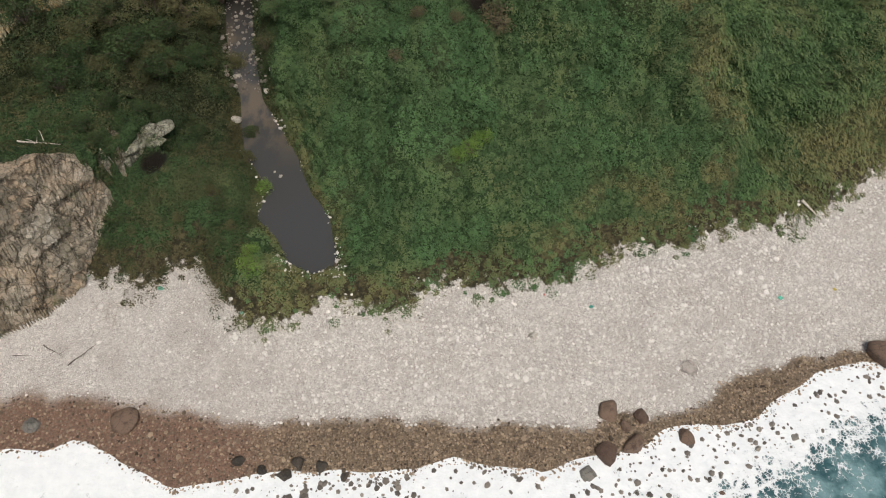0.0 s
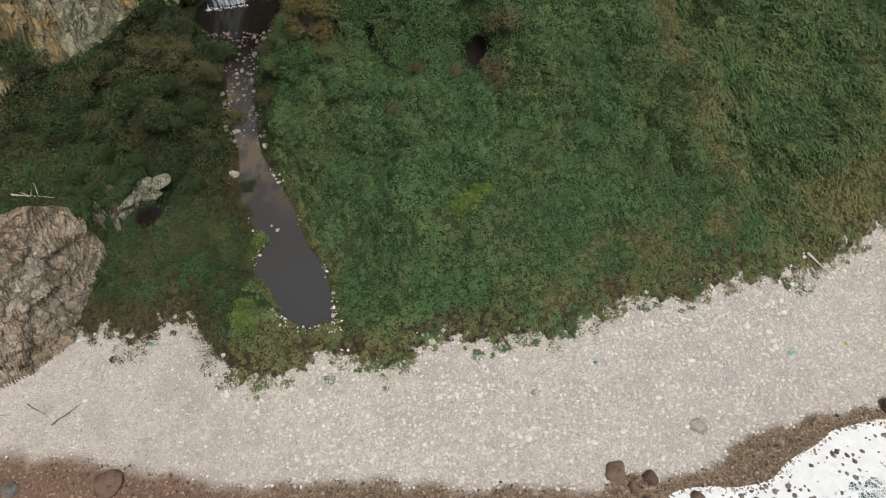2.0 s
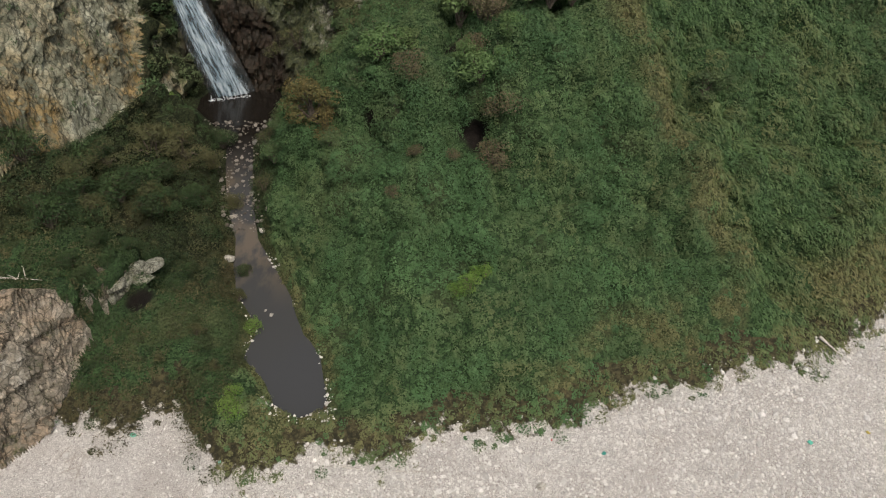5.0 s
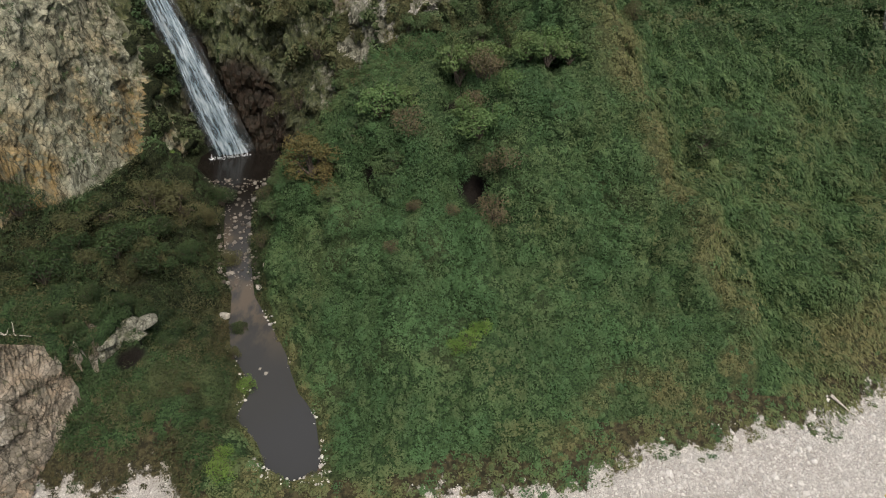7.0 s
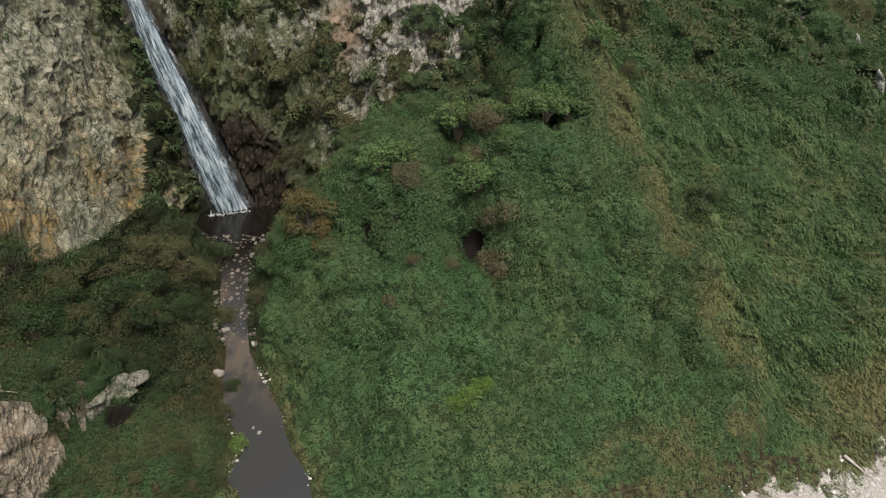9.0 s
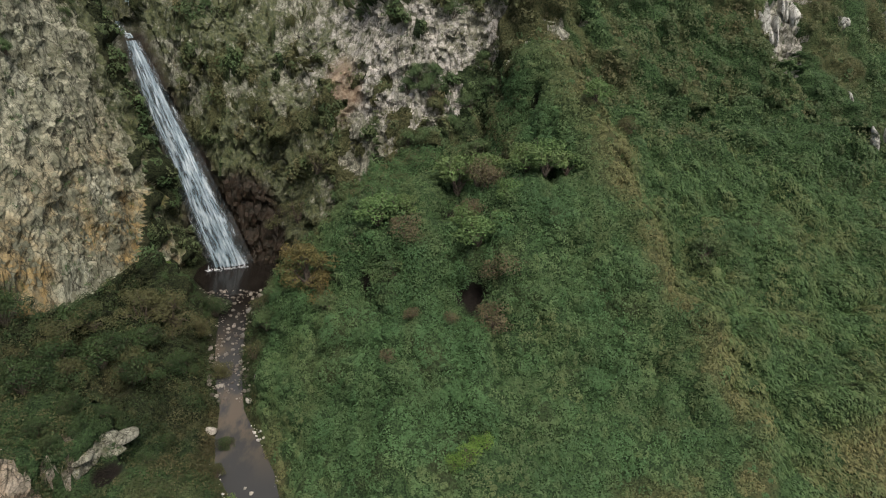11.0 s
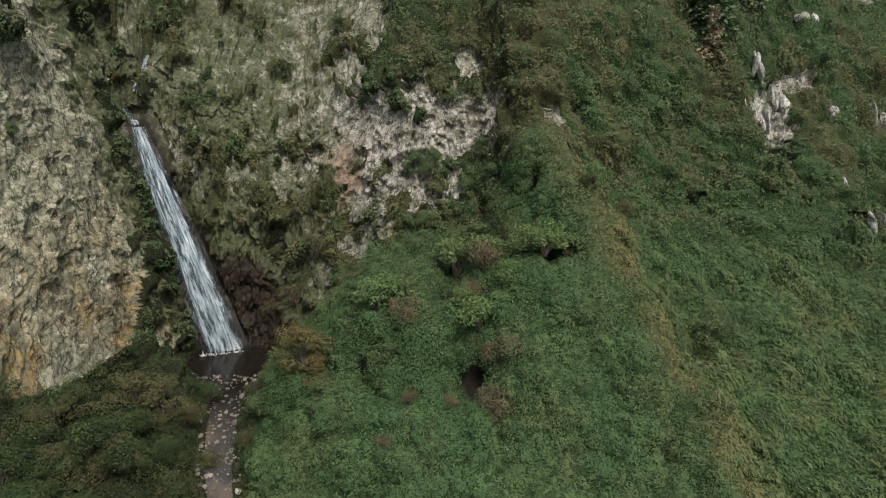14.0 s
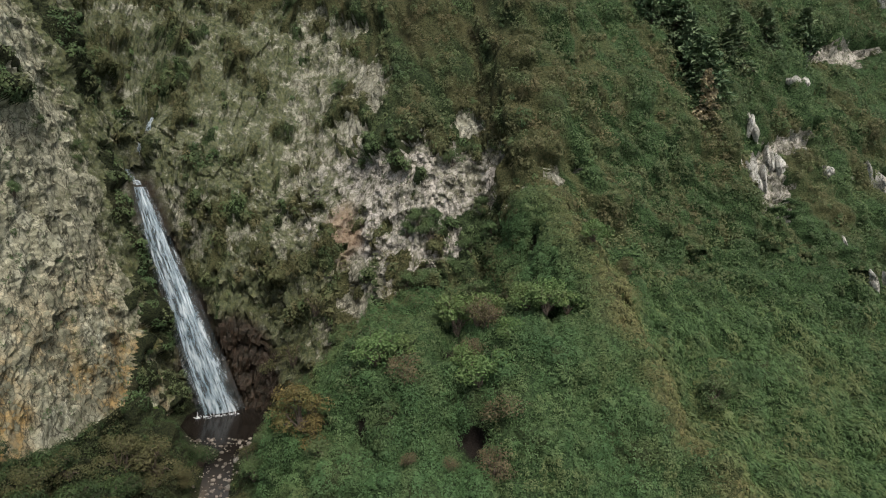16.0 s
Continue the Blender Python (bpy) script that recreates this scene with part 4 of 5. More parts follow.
def shrub_thing(name, seed, leaf, label, category="shrub", count=620, size=0.17, sparse=0.0):
    """A shrub about two metres across: forking stems under an uneven crown of leaf clumps. Returned at the origin."""
    rng = np.random.RandomState(seed)
    base = new(name)
    heads = unit(rng.normal(0, 1, (11, 3)) * [1, 1, 0.7] + [0, 0, 0.6]) * rng.uniform(0.45, 0.75, (11, 1))
    runs = []
    for h in heads:
        knee = h * 0.5 + [0, 0, -0.1]
        runs.append(limb((0, 0, -0.7), knee, 0.07, rng))
        runs.append(limb(knee, h * 1.05, 0.035, rng))
        for _ in range(2):
            runs.append(limb(h * 0.8, h * 0.8 + rng.normal(0, 0.28, 3) + [0, 0, 0.12], 0.016, rng, steps=3))
    v, f = tubes(runs, 4)
    part("trunk", raw_mesh("trunk", v, f, WOOD), base)
    per = count // len(heads)
    at, way, tone = [], [], []
    for h in heads:
        w = unit(rng.normal(0, 1, (per, 3)) + [0, 0, 0.35])
        r = rng.uniform(0.3, 0.52) * (0.45 + 0.55 * rng.rand(per, 1) ** 0.5) * [1.1, 1.1, 0.75]
        at.append(h + w * r), way.append(w), tone.append(np.full(per, np.clip(0.5 + rng.normal(0, 0.3), 0, 1)))
    at, way, tone = np.concatenate(at), np.concatenate(way), np.concatenate(tone)
    keep_ = rng.rand(len(at)) > sparse
    v, f = leaves(at[keep_], way[keep_], size * (0.7 + 0.6 * rng.rand(keep_.sum())), 0.5)
    part("crown", foliage("crown", v, f, leaf, 0 * tone[keep_], tone[keep_]), base)
    return tagged(base, label, category)


def ground_at(x, y):
    i, j = np.argmin(np.abs(GX - x)), np.argmin(np.abs(GY - y))
    near = P3[max(i - 3, 0):i + 4, max(j - 3, 0):j + 4].reshape(-1, 3)
    return float(near[np.argmin(np.hypot(near[:, 0] - x, near[:, 1] - y)), 2])


SHRUBS = {
    "green": (11, LEAF_BUSH, "rounded green shrub in the scrub", 0.0,
              ((-17.9, 70.7, 1.8), (-10.8, 66.3, 2.2), (-8.2, 66.2, 2.2), (-13.6, 67.9, 2), (-19.2, 68.4, 1.8), (27.4, 67, 2.2), (29.4, 67.8, 1.4), (-11, 62, 1.6), (-8.6, 71.1, 2), (-11.3, 82.7, 2), (-15.9, 84, 1.8), (-4.4, 62.2, 1.6),
               (-1.1, 86.1, 1.8), (1.6, 84.1, 1.6), (4.4, 79.8, 2), (1.6, 90.9, 1.6), (-3.9, 86.9, 1.4), (-42.4, 76.8, 1.2), (-41.3, 82.8, 1.2), (-41.8, 70.8, 1), (-14, 102, 1.6), (-32.9, 96.5, 1.0), (-29.4, 94.3, 0.9), (-41.2, 81.7, 1.1), (-2.5, 86.8, 1.6), (-0.6, 87.2, 1.3), (5.2, 87.8, 1.5), (3.6, 85.6, 1.7), (6.4, 85.2, 1.5), (-10.2, 94.8, 1.0), (-1.6, 82.2, 1.8), (-3.6, 82.6, 1.6))),
    "shaded": (16, LEAF_SHADE, "dense olive shrub coloured dark for the hollow's shade", 0.0,
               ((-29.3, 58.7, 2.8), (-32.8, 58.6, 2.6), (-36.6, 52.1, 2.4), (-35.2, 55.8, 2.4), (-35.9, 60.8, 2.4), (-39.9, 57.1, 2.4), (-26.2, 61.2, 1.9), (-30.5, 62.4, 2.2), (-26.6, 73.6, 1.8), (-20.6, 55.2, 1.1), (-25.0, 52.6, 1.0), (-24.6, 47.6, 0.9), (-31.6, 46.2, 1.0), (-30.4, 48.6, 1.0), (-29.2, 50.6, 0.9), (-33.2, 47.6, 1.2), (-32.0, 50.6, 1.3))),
    "rusty": (17, LEAF_RUST, "brown-tinged shrub with dying leaves", 0.45,
              ((6.4, 60.0, 2.4), (5.0, 57.4, 2.0), (4.8, 68.2, 2.2), (3.2, 66.0, 1.8), (-3.2, 63.8, 2.0), (1.2, 57.6, 0.9), (-2.4, 58.0, 0.9), (-4.6, 54.6, 0.9))),
    "orange": (21, LEAF_ORANGE, "tall shrub turning orange and olive beside the pool", 0.05,
               ((-13.3, 65.4, 3.4), (-12.2, 64.6, 2.2))),
    "light": (12, LEAF_LIGHT, "broad light-green shrub with a domed crown", 0.0,
              ((3.8, 62.8, 2.6), (6.2, 63.6, 1.9), (2.0, 70.6, 3.0), (4.8, 71.0, 2.4), (-6.2, 66.6, 2.6), (-3.8, 66.4, 2.0), (6.1, 73.5, 2.6), (9, 72.1, 2.6), (4.9, 73.7, 2.2), (11.7, 71.4, 2.4), (15.9, 72.6, 2), (10.5, 67, 2.2), (7, 65.3, 1.8), (2.4, 65.2, 1.8), (13, 69.5, 2), (8.8, 68.7, 2.2))),
    "autumn": (13, LEAF_DRY, "shrub with thin olive-brown autumn leaves", 0.12,
               ((-31.3, 65.3, 3.1), (-28.4, 66.6, 2.9), (-26.9, 69.0, 1.7), (-30.2, 58.6, 2.4), (-34.2, 61.0, 2.2), (-36.0, 57.5, 2.0), (-33.5, 53.9, 2), (20.9, 76.8, 1.5), (-23.8, 64.8, 1.4), (-22.2, 44.0, 0.8), (-19.4, 40.2, 0.8), (-24.6, 41.0, 0.7), (-20.2, 50.6, 0.9))),
    "twiggy": (14, LEAF_DRY, "grey-brown twiggy shrub that has lost most leaves", 0.72,
               ((-18.8, 87.3, 2.8), (-15.7, 86.8, 2.4), (-21.9, 87.8, 2), (-20.1, 65.5, 1.5), (3.9, 68.8, 2), (-28.4, 65.2, 1.8), (-20.5, 71.5, 1.5))),
    "yellow": (15, LEAF_YELLOW, "low yellow-green shrub standing out of the bramble", 0.5,
               ((2.6, 46.5, 1.4), (1.4, 46.2, 1), (4.1, 47.9, 1), (3.2, 48.3, 0.8), (-17.1, 35.4, 1.3), (-17.9, 46.6, 1.2), (-17.2, 37.2, 1.0), (-33.4, 78.5, 0.9))),
}
for tint, (seed, leaf, label, sparse, spots) in SHRUBS.items():
    first = None
    for n, (x, y, r) in enumerate(spots):
        m = Matrix.Translation((x, y, ground_at(x, y) + ({"autumn": 0.8, "orange": 0.8, "light": 0.75, "rusty": 0.35}[tint] if tint in ("rusty", "autumn", "orange", "light") else 0.55) * r)) @ Matrix.Rotation(n * 2.1, 4, "Z") @ Matrix.Diagonal((r, r * (0.85 + 0.3 * ((n * 37) % 10) / 10), r * (0.85 + 0.3 * ((n * 53) % 10) / 10), 1))
        if first is None:
            first = shrub_thing("shrub", seed, leaf, label, sparse=sparse, **({"count": 2600, "size": 0.085} if tint in ("shaded", "autumn", "rusty", "orange") else {"count": 1400, "size": 0.12}))
            tagged(first, group="%s shrubs" % tint)
            first.matrix_basis = m
        else:
            twin = copy_thing(first, Matrix())
            twin.matrix_basis = m


def conifer_thing(seed, label, needles):
    """A young dark conifer, one metre high before scaling: a straight trunk with drooping whorls of needles."""
    rng = np.random.RandomState(seed)
    base = new("conifer_tree")
    runs = [limb((0, 0, -0.05), (0.01, 0.0, 1.0), 0.028, rng, 0.02, 9)]
    at, way, tone = [], [], []
    for z in np.linspace(0.12, 0.97, 15):
        for k in range(7):
            a = rng.rand() * 6.283
            r = (1.02 - z) ** 0.8 * 0.36 * rng.uniform(0.65, 1.15)
            end = np.array([math.cos(a) * r, math.sin(a) * r, z - 0.25 * r])
            runs.append(limb((0, 0, z), end, 0.007, rng, 0.1, 4))
            t = rng.rand(16, 1) ** 0.7
            at.append((1 - t) * [0, 0, z] + t * end + rng.normal(0, 0.022, (16, 3)))
            way.append(unit(rng.normal(0, 0.5, (16, 3)) + [0, 0, 0.8])), tone.append(np.full(16, rng.rand()))
    v, f = tubes(runs, 5)
    part("trunk", raw_mesh("trunk", v, f, WOOD), base)
    at, way, tone = np.concatenate(at), np.concatenate(way), np.concatenate(tone)
    v, f = leaves(at, way, 0.085 * (0.7 + 0.6 * rng.rand(len(at))), 0.4, 0.24)
    part("crown", foliage("crown", v, f, needles, 0 * tone, tone), base)
    return tagged(base, label, "tree", "conifers on the slope")


tree = None
for n, (x, y, h) in enumerate(((36, 98.6, 10), (34.3, 101.3, 9), (32.9, 103.7, 9), (41.6, 105, 8), (29.8, 105, 8), (55.2, 111.9, 8), (47.9, 108.6, 7))):
    m = Matrix.Translation((x, y, ground_at(x, y) - 0.3)) @ Matrix.Rotation(n * 1.7, 4, "Z") @ Matrix.Diagonal((h * 1.25, h * 1.25, h * (0.85 + 0.05 * (n % 5)), 1))
    if tree is None:
        tree = conifer_thing(5, "dark green conifer with drooping branches on the slope", LEAF_FIR)
        tree.matrix_basis = m
    else:
        copy_thing(tree, Matrix()).matrix_basis = m

tan = conifer_thing(9, "withered tan conifer among green ones", leaf_material("withered_needles", (0.22, 0.19, 0.11), (0.38, 0.33, 0.21), (0.3, 0.25, 0.14), 0.3))
tan.matrix_basis = Matrix.Translation((35.4, 96.6, ground_at(35.4, 96.6) + 0.5)) @ Matrix.Diagonal((7, 7, 6.5, 1))

# ---------- stones ----------


def ball(levels):
    bm = bmesh.new()
    bmesh.ops.create_icosphere(bm, subdivisions=levels, radius=1.0)
    bm.verts.ensure_lookup_table()
    v = np.array([p.co for p in bm.verts])
    f = np.array([[p.index for p in q.verts] for q in bm.faces])
    bm.free()
    return v, f


DARK_ROCK = stone_material("dark_wet_rock", (0.03, 0.027, 0.024), (0.09, 0.075, 0.06), 0.45, True)
ROUND, ROUND_F = ball(1)
FINE, FINE_F = ball(3)


def stones(places, size, flat=0.62):
    """Many worn stones in one go: squashed, twelve-cornered, each turned and shaped by itself."""
    n = len(places)
    shape = ROUND[None] * (1 + RNG.normal(0, 0.1, (n, len(ROUND), 1)))
    shape = shape * (np.stack([0.8 + 0.5 * RNG.rand(n), 0.7 + 0.4 * RNG.rand(n), flat * (0.8 + 0.4 * RNG.rand(n))], -1)[:, None] * np.asarray(size).reshape(-1, 1, 1))
    turn = RNG.rand(n) * 6.283
    c, s = np.cos(turn)[:, None], np.sin(turn)[:, None]
    shape = np.stack([shape[..., 0] * c - shape[..., 1] * s, shape[..., 0] * s + shape[..., 1] * c, shape[..., 2]], -1)
    verts = (shape + places[:, None]).reshape(-1, 3)
    return verts, (ROUND_F[None] + np.arange(n)[:, None, None] * len(ROUND)).reshape(-1, 3)


q_wet = middle_of(WET)
coarse = 0.35 + 0.65 * ease(CENTRE[:, 0], -24, -8)
face, places = scatter(np.where(Q_BEACH & (q_wet < 0.5) & (CENTRE[:, 1] > 15), 15.5 * coarse * (1 - ease(Q_FRINGE, -1.4, 1.4)), 0))
size = (0.052 + 0.1 * RNG.rand(len(face)) ** 3) * (0.7 + 0.5 * coarse[face]) * (1 + 0.9 * (RNG.rand(len(face)) < 0.03))
verts, faces = stones(places + [0, 0, 0.02], size)
tagged(new("cobbles", raw_mesh("cobbles", verts, faces, COBBLE, False)), "countless bleached round cobbles covering the beach", "cobbles", kind="stuff")
face, places = scatter(np.where(Q_BEACH & (q_wet >= 0.5) & (CENTRE[:, 1] > 14), 17.0 * (0.6 + 0.4 * coarse) * (CENTRE[:, 1] > shore(CENTRE[:, 0]) - 2), 0))
size = (0.06 + 0.09 * RNG.rand(len(face)) ** 2) * (1 + 0.7 * (RNG.rand(len(face)) < 0.04))
verts, faces = stones(places + [0, 0, 0.02], size)
tagged(new("wet_cobbles", raw_mesh("wet_cobbles", verts, faces, COBBLE_WET, False)), "brown wave-wet cobbles along the water's edge", "cobbles", kind="stuff")


def rock_mesh(name, seed, material, knobby=0.55):
    """A worn boulder: a lumpy ball cut by flat faces, a metre in radius."""
    v = FINE.copy()
    rng = np.random.RandomState(seed)
    for _ in range(14):
        n = unit(rng.normal(0, 1, 3))
        over = np.maximum(v @ n - (0.52 + 0.34 * rng.rand()), 0)
        v = v - over[:, None] * n * 0.85
    v = v * (1 + knobby * (rough(v[:, 0] + seed * 3.1, v[:, 1], v[:, 2], 0.7, 4)[:, None] - 0.5))
    return raw_mesh(name, v, FINE_F, material, material not in (ROCK_HEAD, ROCK_PALE))


def boulder(name, x, y, size, seed, material, label, group="", squash=0.7, sink=0.3):
    ob = new(name, rock_mesh(name, seed, material))
    rng = np.random.RandomState(seed + 50)
    ob.scale = (size * (0.85 + 0.3 * rng.rand()), size * (0.85 + 0.3 * rng.rand()), size * squash)
    ob.location = (x, y, ground_at(x, y) + size * squash * (1 - 2 * sink) * 0.5)
    ob.rotation_euler = (rng.normal(0, 0.15), rng.normal(0, 0.15), rng.rand() * 6.28)
    return tagged(ob, label, "boulder", group)


for n, (x, y, size) in enumerate(((22.4, 17.8, 1.25), (13.3, 20.5, 1.15), (15.6, 21.2, 1.05), (14.0, 24.1, 1.0), (20.0, 22.0, 0.85), (38.8, 29.5, 1.6), (16.6, 23.6, 0.7), (15.2, 22.7, 0.6))):
    boulder("boulder", x, y, size, n, BOULDER, "wet reddish-brown boulder at the edge of the surf", "boulders in the surf")
for n, (x, y, size) in enumerate(((29.1, 22.4, 0.75), (11.7, 18.9, 0.8), (15.5, 17.5, 0.85), (-12.4, 18.6, 0.6), (-16.2, 19.7, 0.55), (-11.3, 19.6, 0.7), (-9.5, 19.3, 0.6), (-14.2, 19.0, 0.5), (33.5, 25.2, 0.5), (25.6, 19.7, 0.5), (31.3, 23.2, 0.4), (36.0, 23.5, 0.7), (-7.6, 18.6, 0.5))):
    boulder("surf_rock", x, y, size, n + 20, BOULDER_GREY if n < 3 else DARK_ROCK, "dark wet rock standing out of the foam", "rocks in the foam")
boulder("pale_boulder", -33.5, 22.5, 0.95, 41, BOULDER_GREY, "pale greenish flat boulder on the wet strip", squash=0.4)
boulder("brown_boulder", -26.2, 22.9, 1.35, 42, BOULDER, "broad cracked brown boulder on the wet strip", squash=0.45)
boulder("slab", 21.4, 27.8, 0.8, 43, SLAB, "smooth pale slab lying among the cobbles", squash=0.25)
boulder("white_stone", 8.0, 30.6, 0.42, 44, STONE_PALE, "round white stone on the beach")

x = np.concatenate([10 + 34 * RNG.rand(420), -17 + 15 * RNG.rand(330), -2 + 14 * RNG.rand(70)])
away = 3.4 * RNG.rand(len(x)) ** 1.6
places = np.stack([x, shore(x) - away, 0.02 + 0.1 * RNG.rand(len(x))], -1)
verts, faces = stones(places, 0.08 + 0.24 * RNG.rand(len(x)) ** 3)
tagged(new("surf_pebbles", raw_mesh("surf_pebbles", verts, faces, stone_material("surf_pebble", (0.08, 0.072, 0.064), (0.3, 0.27, 0.23), 0.45), False)), "dark wet stones showing through the foam", "stones", kind="stuff")

# larger stones thrown up to the top of the beach
face, places = scatter(np.where(Q_BEACH & (Q_FRINGE > -2.6) & (Q_FRINGE < 1.6), np.interp(CENTRE[:, 0], [-34, -24, -10, 4, 12, 60], [0.5, 0.2, 1.0, 0.8, 1.6, 1.6]) * ease(rough(CENTRE[:, 0], CENTRE[:, 1], 0 * CENTRE[:, 0], 2.5, 3), 0.35, 0.6), 0))
verts, faces = stones(places + [0, 0, 0.06], 0.07 + 0.24 * RNG.rand(len(face)) ** 3)
tagged(new("storm_stones", raw_mesh("storm_stones", verts, faces, COBBLE, False)), "larger pale stones thrown up along the top of the beach", "stones", kind="stuff")
# stones straggling into the turf and round the pond
face, places = scatter(np.where(~Q_BEACH & (Q_FRINGE < 3.0) & (Q_KIND == 0) & (CENTRE[:, 0] > -34), 2.2 * ease(3.0 - Q_FRINGE, 0, 1.5), 0) + np.where((np.abs(Q_OFF) < 0.45) & (CENTRE[:, 1] > 35.8) & (CENTRE[:, 1] < 58), 6 * ease(rough(CENTRE[:, 0], CENTRE[:, 1], 0 * CENTRE[:, 0], 2.2, 3), 0.5, 0.62), 0) + np.where((np.abs(CENTRE[:, 0] + 11.8) < 3.2) & (CENTRE[:, 1] > 35.5) & (CENTRE[:, 1] < 37.0), 7, 0))
verts, faces = stones(places + UP[face] * 0.1, 0.05 + 0.16 * RNG.rand(len(face)) ** 3)
tagged(new("edge_stones", raw_mesh("edge_stones", verts, faces, COBBLE, False)), "pale stones straggling into the turf and round the pond", "stones", kind="stuff")
face, places = scatter(np.where((Q_OFF < 0.7) & (CENTRE[:, 1] > 61) & (CENTRE[:, 1] < 79), 3.0, 0))
places[:, 2] = np.maximum(places[:, 2] + 0.15, stream_level(places[:, 1]) + 0.03)
verts, faces = stones(places, 0.08 + 0.26 * RNG.rand(len(face)) ** 3)
tagged(new("brook_pebbles", raw_mesh("brook_pebbles", verts, faces, stone_material("brook_pebble", (0.07, 0.06, 0.05), (0.32, 0.29, 0.25)), False)), "grey and brown pebbles in the brook", "stones", kind="stuff")
for n, (x, y, size) in enumerate(((-22.6, 56.8, 0.95), (-22.0, 58.0, 0.5), (-19.6, 60.6, 0.7), (-18.9, 61.6, 0.55), (-23.6, 63.2, 0.85), (-23.4, 61.7, 0.5), (-23.6, 65.6, 0.7), (-22.0, 66.6, 0.5), (-22.6, 66.2, 0.45), (-24.4, 67.9, 0.6), (-23.4, 69.4, 0.9), (-25.4, 71.2, 0.8), (-22.8, 70.8, 0.7), (-24.6, 73.4, 0.55), (-24.6, 76.6, 0.75), (-22.9, 74.4, 0.7), (-23.9, 75.4, 0.5), (-22.5, 60.4, 0.4), (-21.4, 60.3, 0.45), (-26.6, 77.2, 0.6), (-23.0, 77.6, 0.5))):
    boulder("stream_stone", x, y, size * 0.72, 60 + n, STONE_PALE if n < 7 else BOULDER_GREY, "pale angular stone beside the stream" if n < 7 else "grey rounded stone in the stream", "stones along the stream", 0.65, 0.05)
for x, y, size in ((-16.7, 48.9, 0.24), (-17.4, 49.5, 0.18)):
    ob = boulder("pond_stone", x, y, size, 90, STONE_PALE, "white stone standing out of the pond", "stones in the pond")
    ob.location.z = 2.05
boulder("rust_stone", -9.8, 37.8, 0.4, 91, BOULDER, "rust-brown stone at the end of the pond")
boulder("grey_block", -22.5, 37.8, 0.55, 92, STONE_PALE, "pale grey block at the top of the beach")


def outcrop(x, y, wide, high, seed, label):
    """Bare pale crag: a row of upright broken blocks set into the slope."""
    rng = np.random.RandomState(seed)
    base = new("rock_outcrop")
    base.location = (x, y, ground_at(x, y))
    count = max(3, int(wide * 1.6))
    for k in range(count):
        ob = part("block", rock_mesh("block", seed * 10 + k, ROCK_PALE, 0.6), base)
        h = high * rng.uniform(0.45, 1.0)
        ob.location = ((k + 0.5) / count * wide - wide / 2 + rng.normal(0, 0.2), rng.normal(0, 0.4), h * 0.3 + 0.6 + rng.normal(0, 0.5))
        ob.scale = (wide / count * rng.uniform(0.5, 0.75), rng.uniform(0.8, 1.3), h * 0.6)
        ob.rotation_euler = (rng.normal(-0.25, 0.12), rng.normal(0, 0.1), rng.rand() * 0.8)
    return tagged(base, label, "rock", "outcrops on the far slope")


for n, (x, y, wide, high) in enumerate(((41.3, 95.6, 4.5, 6), (46.1, 98.4, 2.5, 5), (42.8, 99.3, 2, 3), (50.8, 104.7, 2, 2), (59.8, 99.5, 5, 4.5), (52.7, 97.2, 1.5, 2), (55.8, 88, 1.8, 3), (52.4, 91.8, 1.5, 2), (66.6, 121.3, 12, 5))):
    outcrop(x, y, wide, high, 30 + n, "bare pale grey crag standing out of the green slope")


# the ledge that juts from the headland's turf
ledge = tagged(new("rock_ledge"), "pale overhanging rock ledge under the headland's turf", "rock")
ledge.location = (-30.3, 46.9, 7.1)
rng = np.random.RandomState(77)
for k in range(9):
    t = 0.36 + 0.64 * k / 8
    ob = part("block", rock_mesh("block", 700 + k, ROCK_FALLS, 0.4), ledge)
    ob.location = (-1.9 + 4.4 * t + rng.normal(0, 0.3), -2.2 + 5.6 * t + rng.normal(0, 0.3), rng.normal(0, 0.25) - 0.1)
    ob.scale = (1.2 + 0.6 * rng.rand(), 0.9 + 0.5 * rng.rand(), 0.5 + 0.4 * rng.rand())
    ob.rotation_euler = (rng.normal(0, 0.2), rng.normal(0.1, 0.2), rng.rand() * 3)


def log(name, x, y, length, turn, thick, seed, material, label, forks=0, lift=0.1):
    rng = np.random.RandomState(seed)
    c, s = math.cos(turn) * length / 2, math.sin(turn) * length / 2
    zs = ground_at(x - c, y - s), ground_at(x + c, y + s)
    base = new(name)
    base.location = (x, y, (zs[0] + zs[1]) / 2)
    a, b = np.array([-c, -s, (zs[0] - zs[1]) / 2 + lift]), np.array([c, s, (zs[1] - zs[0]) / 2 + lift])
    v, f = tubes([limb(a, b, thick, rng, 0.05, 8)], 7)
    part("stem", raw_mesh("stem", v, f, material), base)
    for k in range(forks):
        p = a + (b - a) * rng.uniform(0.35, 0.9)
        v, f = tubes([limb(p, p + [rng.normal(0, length * 0.18), rng.normal(0, length * 0.18), abs(rng.normal(0, 0.15))], thick * 0.5, rng, 0.2, 5)], 5)
        part("fork", raw_mesh("fork", v, f, material), base)
    return tagged(base, label, "driftwood")


log("driftwood_log", 36.1, 44.3, 2.1, -0.75, 0.17, 1, DRIFTWOOD, "short bleached log lying in dry turf", 0, 0.35)
log("driftwood_pole", -3.7, 31.9, 8.4, -0.02, 0.09, 2, DRIFTWOOD, "long bleached pole lying along the top of the beach", 1, 0.2)
log("driftwood_stick", -12.3, 28.0, 2.6, 1.1, 0.05, 3, DRIFTWOOD, "thin bleached stick on the cobbles", 0, 0.18)
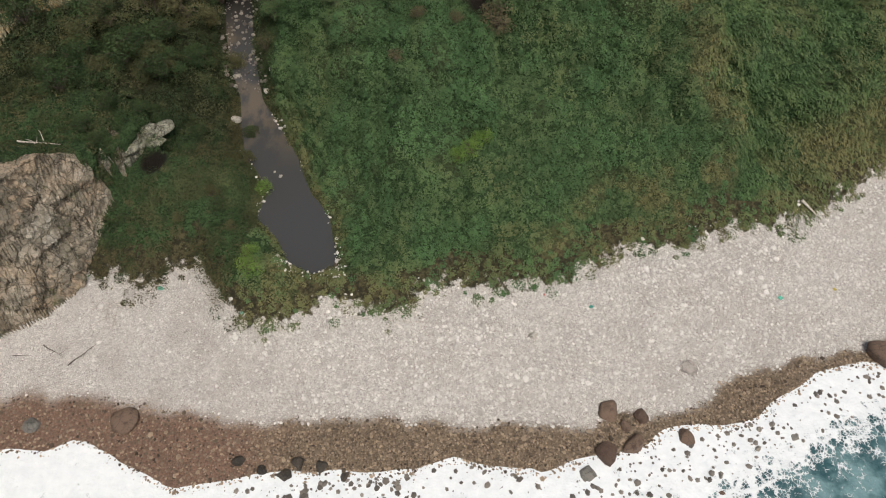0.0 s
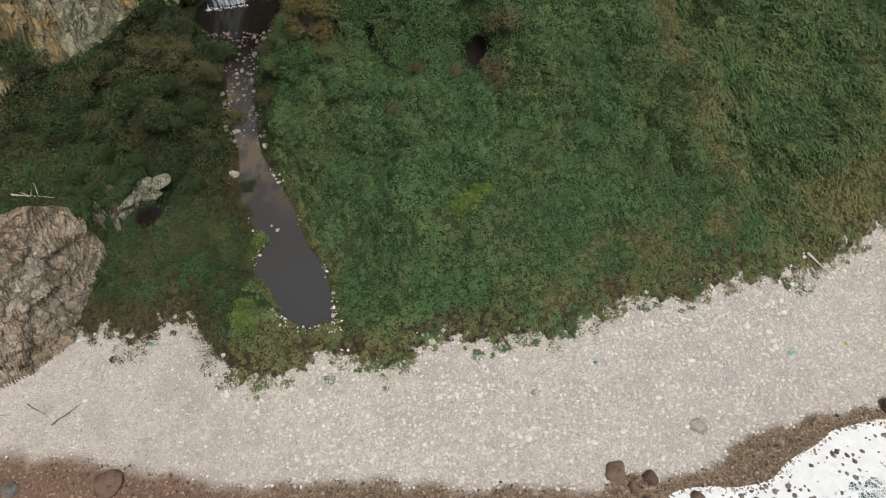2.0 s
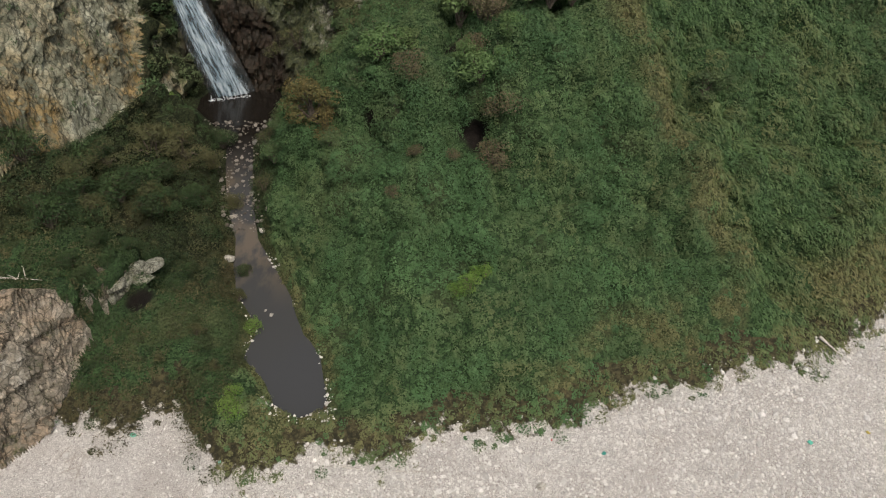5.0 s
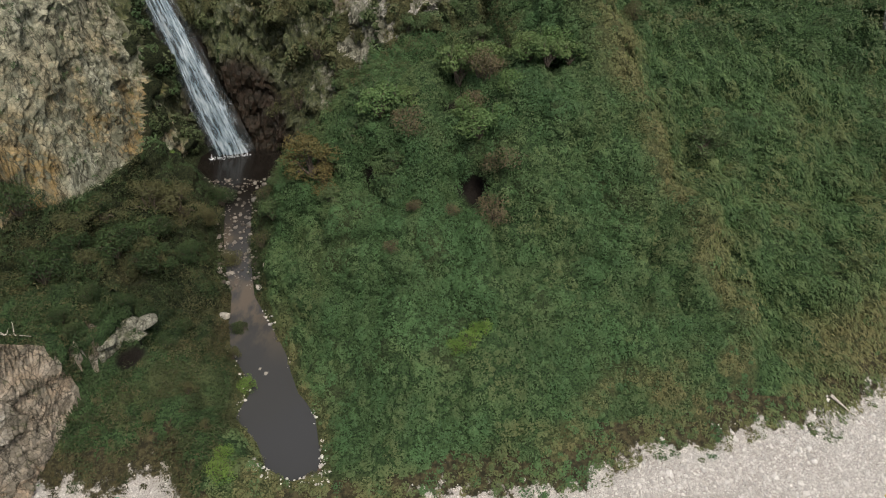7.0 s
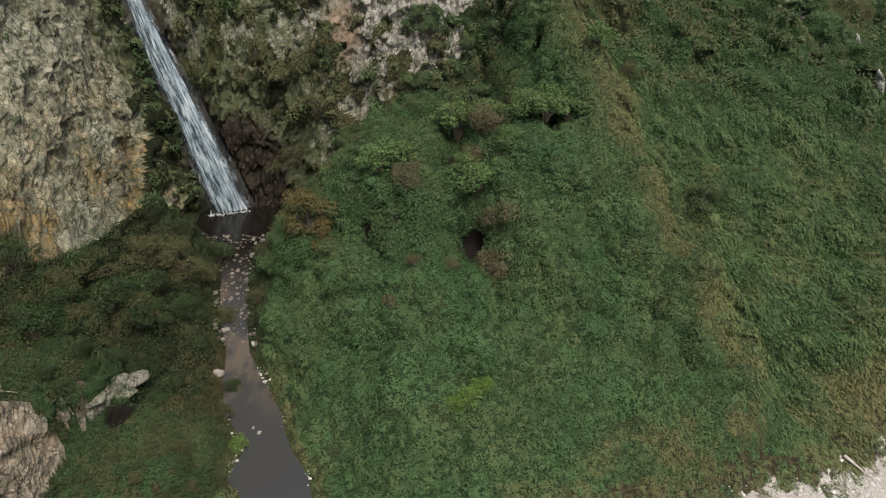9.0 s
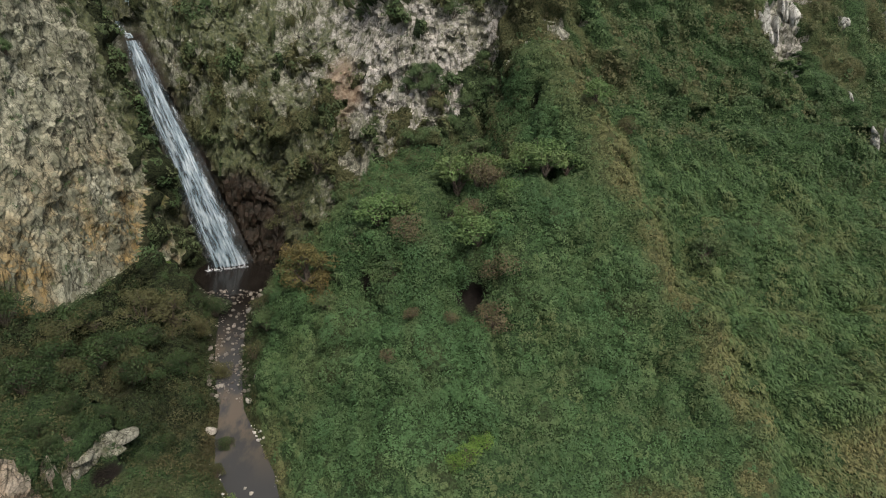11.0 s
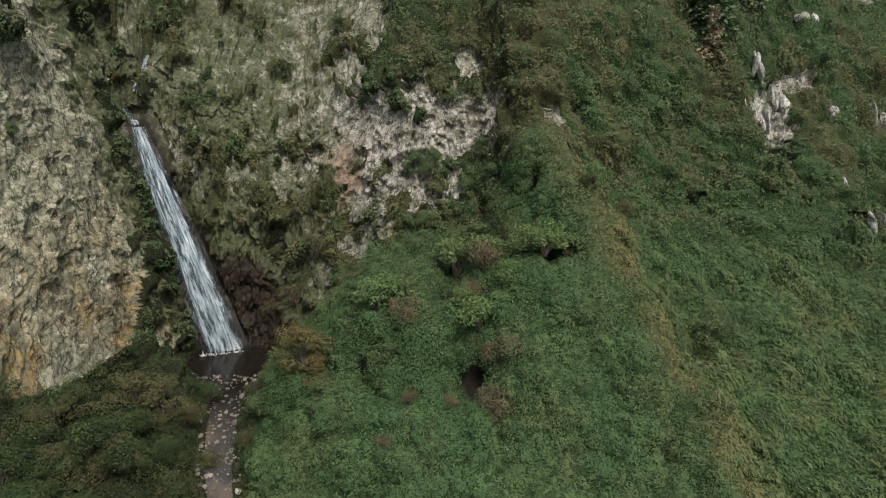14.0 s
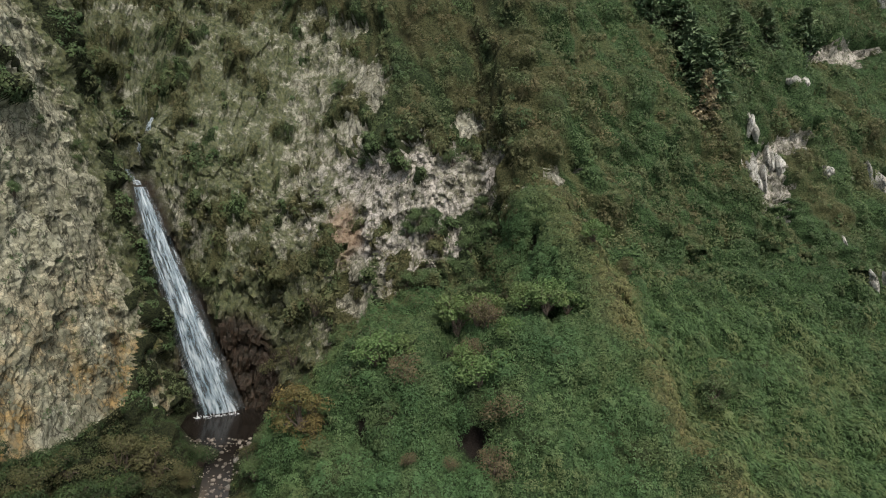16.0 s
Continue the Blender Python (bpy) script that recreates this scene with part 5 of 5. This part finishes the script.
log("dead_branch", -35.7, 44.2, 4.4, -0.2, 0.1, 4, DRIFTWOOD, "white dead branch on the headland turf", 4, 0.5)
log("dark_branch", -31.0, 28.6, 2.8, 0.75, 0.06, 5, WOOD, "dark forked branch washed up on shingle", 3, 0.1)
log("dark_branch", -33.6, 28.9, 2.4, -0.5, 0.05, 6, WOOD, "dark forked branch washed up on shingle", 3, 0.1)
log("dark_branch", -36.2, 28.5, 1.6, 0.05, 0.04, 7, WOOD, "thin dark branch washed up on shingle", 1, 0.1)
log("slope_stick", 20.9, 69.1, 1.3, -1.1, 0.06, 8, DRIFTWOOD, "bleached stick lying on the spur's bare flank", 0, 0.7)
log("driftwood_stick", 18.6, 34.8, 2.0, -0.4, 0.04, 9, DRIFTWOOD, "thin bleached stick on the cobbles", 0, 0.18)
for k in range(7):
    log("driftwood_heap_stick", -29.4 + RNG.normal(0, 0.5), 32.6 + RNG.normal(0, 0.5), 1.3 + RNG.rand(), RNG.rand() * 3, 0.06, 20 + k, DRIFTWOOD, "bleached stick in a small heap of driftwood", 1, 0.15)

# washed-up plastic
for n, (x, y, size, hue) in enumerate(((31.1, 34.9, 0.3, (0.12, 0.5, 0.36)), (13.4, 33.5, 0.26, (0.05, 0.3, 0.24)), (9.2, 34.6, 0.16, (0.5, 0.08, 0.07)), (36.5, 36.0, 0.18, (0.5, 0.4, 0.08)), (-25.6, 35.0, 0.3, (0.16, 0.42, 0.3)), (-17.6, 32.2, 0.24, (0.2, 0.45, 0.34)))):
    ob = boulder("plastic_scrap", x, y, size, 130 + n, plain_material("plastic", tuple(0.7 * c for c in hue), hue, 8, 0.5, 0.4), "crumpled scrap of coloured plastic on the shingle", "plastic scraps", 0.35, 0.0)
    tagged(ob, category="litter")

# the cobbles in the middle of the beach, one by one
pieces = []
for k in range(8):
    v, f = stones(np.zeros((1, 3)), 1.0)
    pieces.append(raw_mesh("cobble", v, f, COBBLE_ONE, False))
for k in range(300):
    x, y = -9 + 24 * RNG.rand(), 24.5 + 7.5 * RNG.rand()
    ob = new("cobble", pieces[k % 8])
    size = 0.08 + 0.1 * RNG.rand() ** 2
    ob.location, ob.scale, ob.rotation_euler = (x, y, ground_at(x, y) + 0.05), (size, size, size), (0, 0, 6.28 * RNG.rand())
    ob.parent = ground
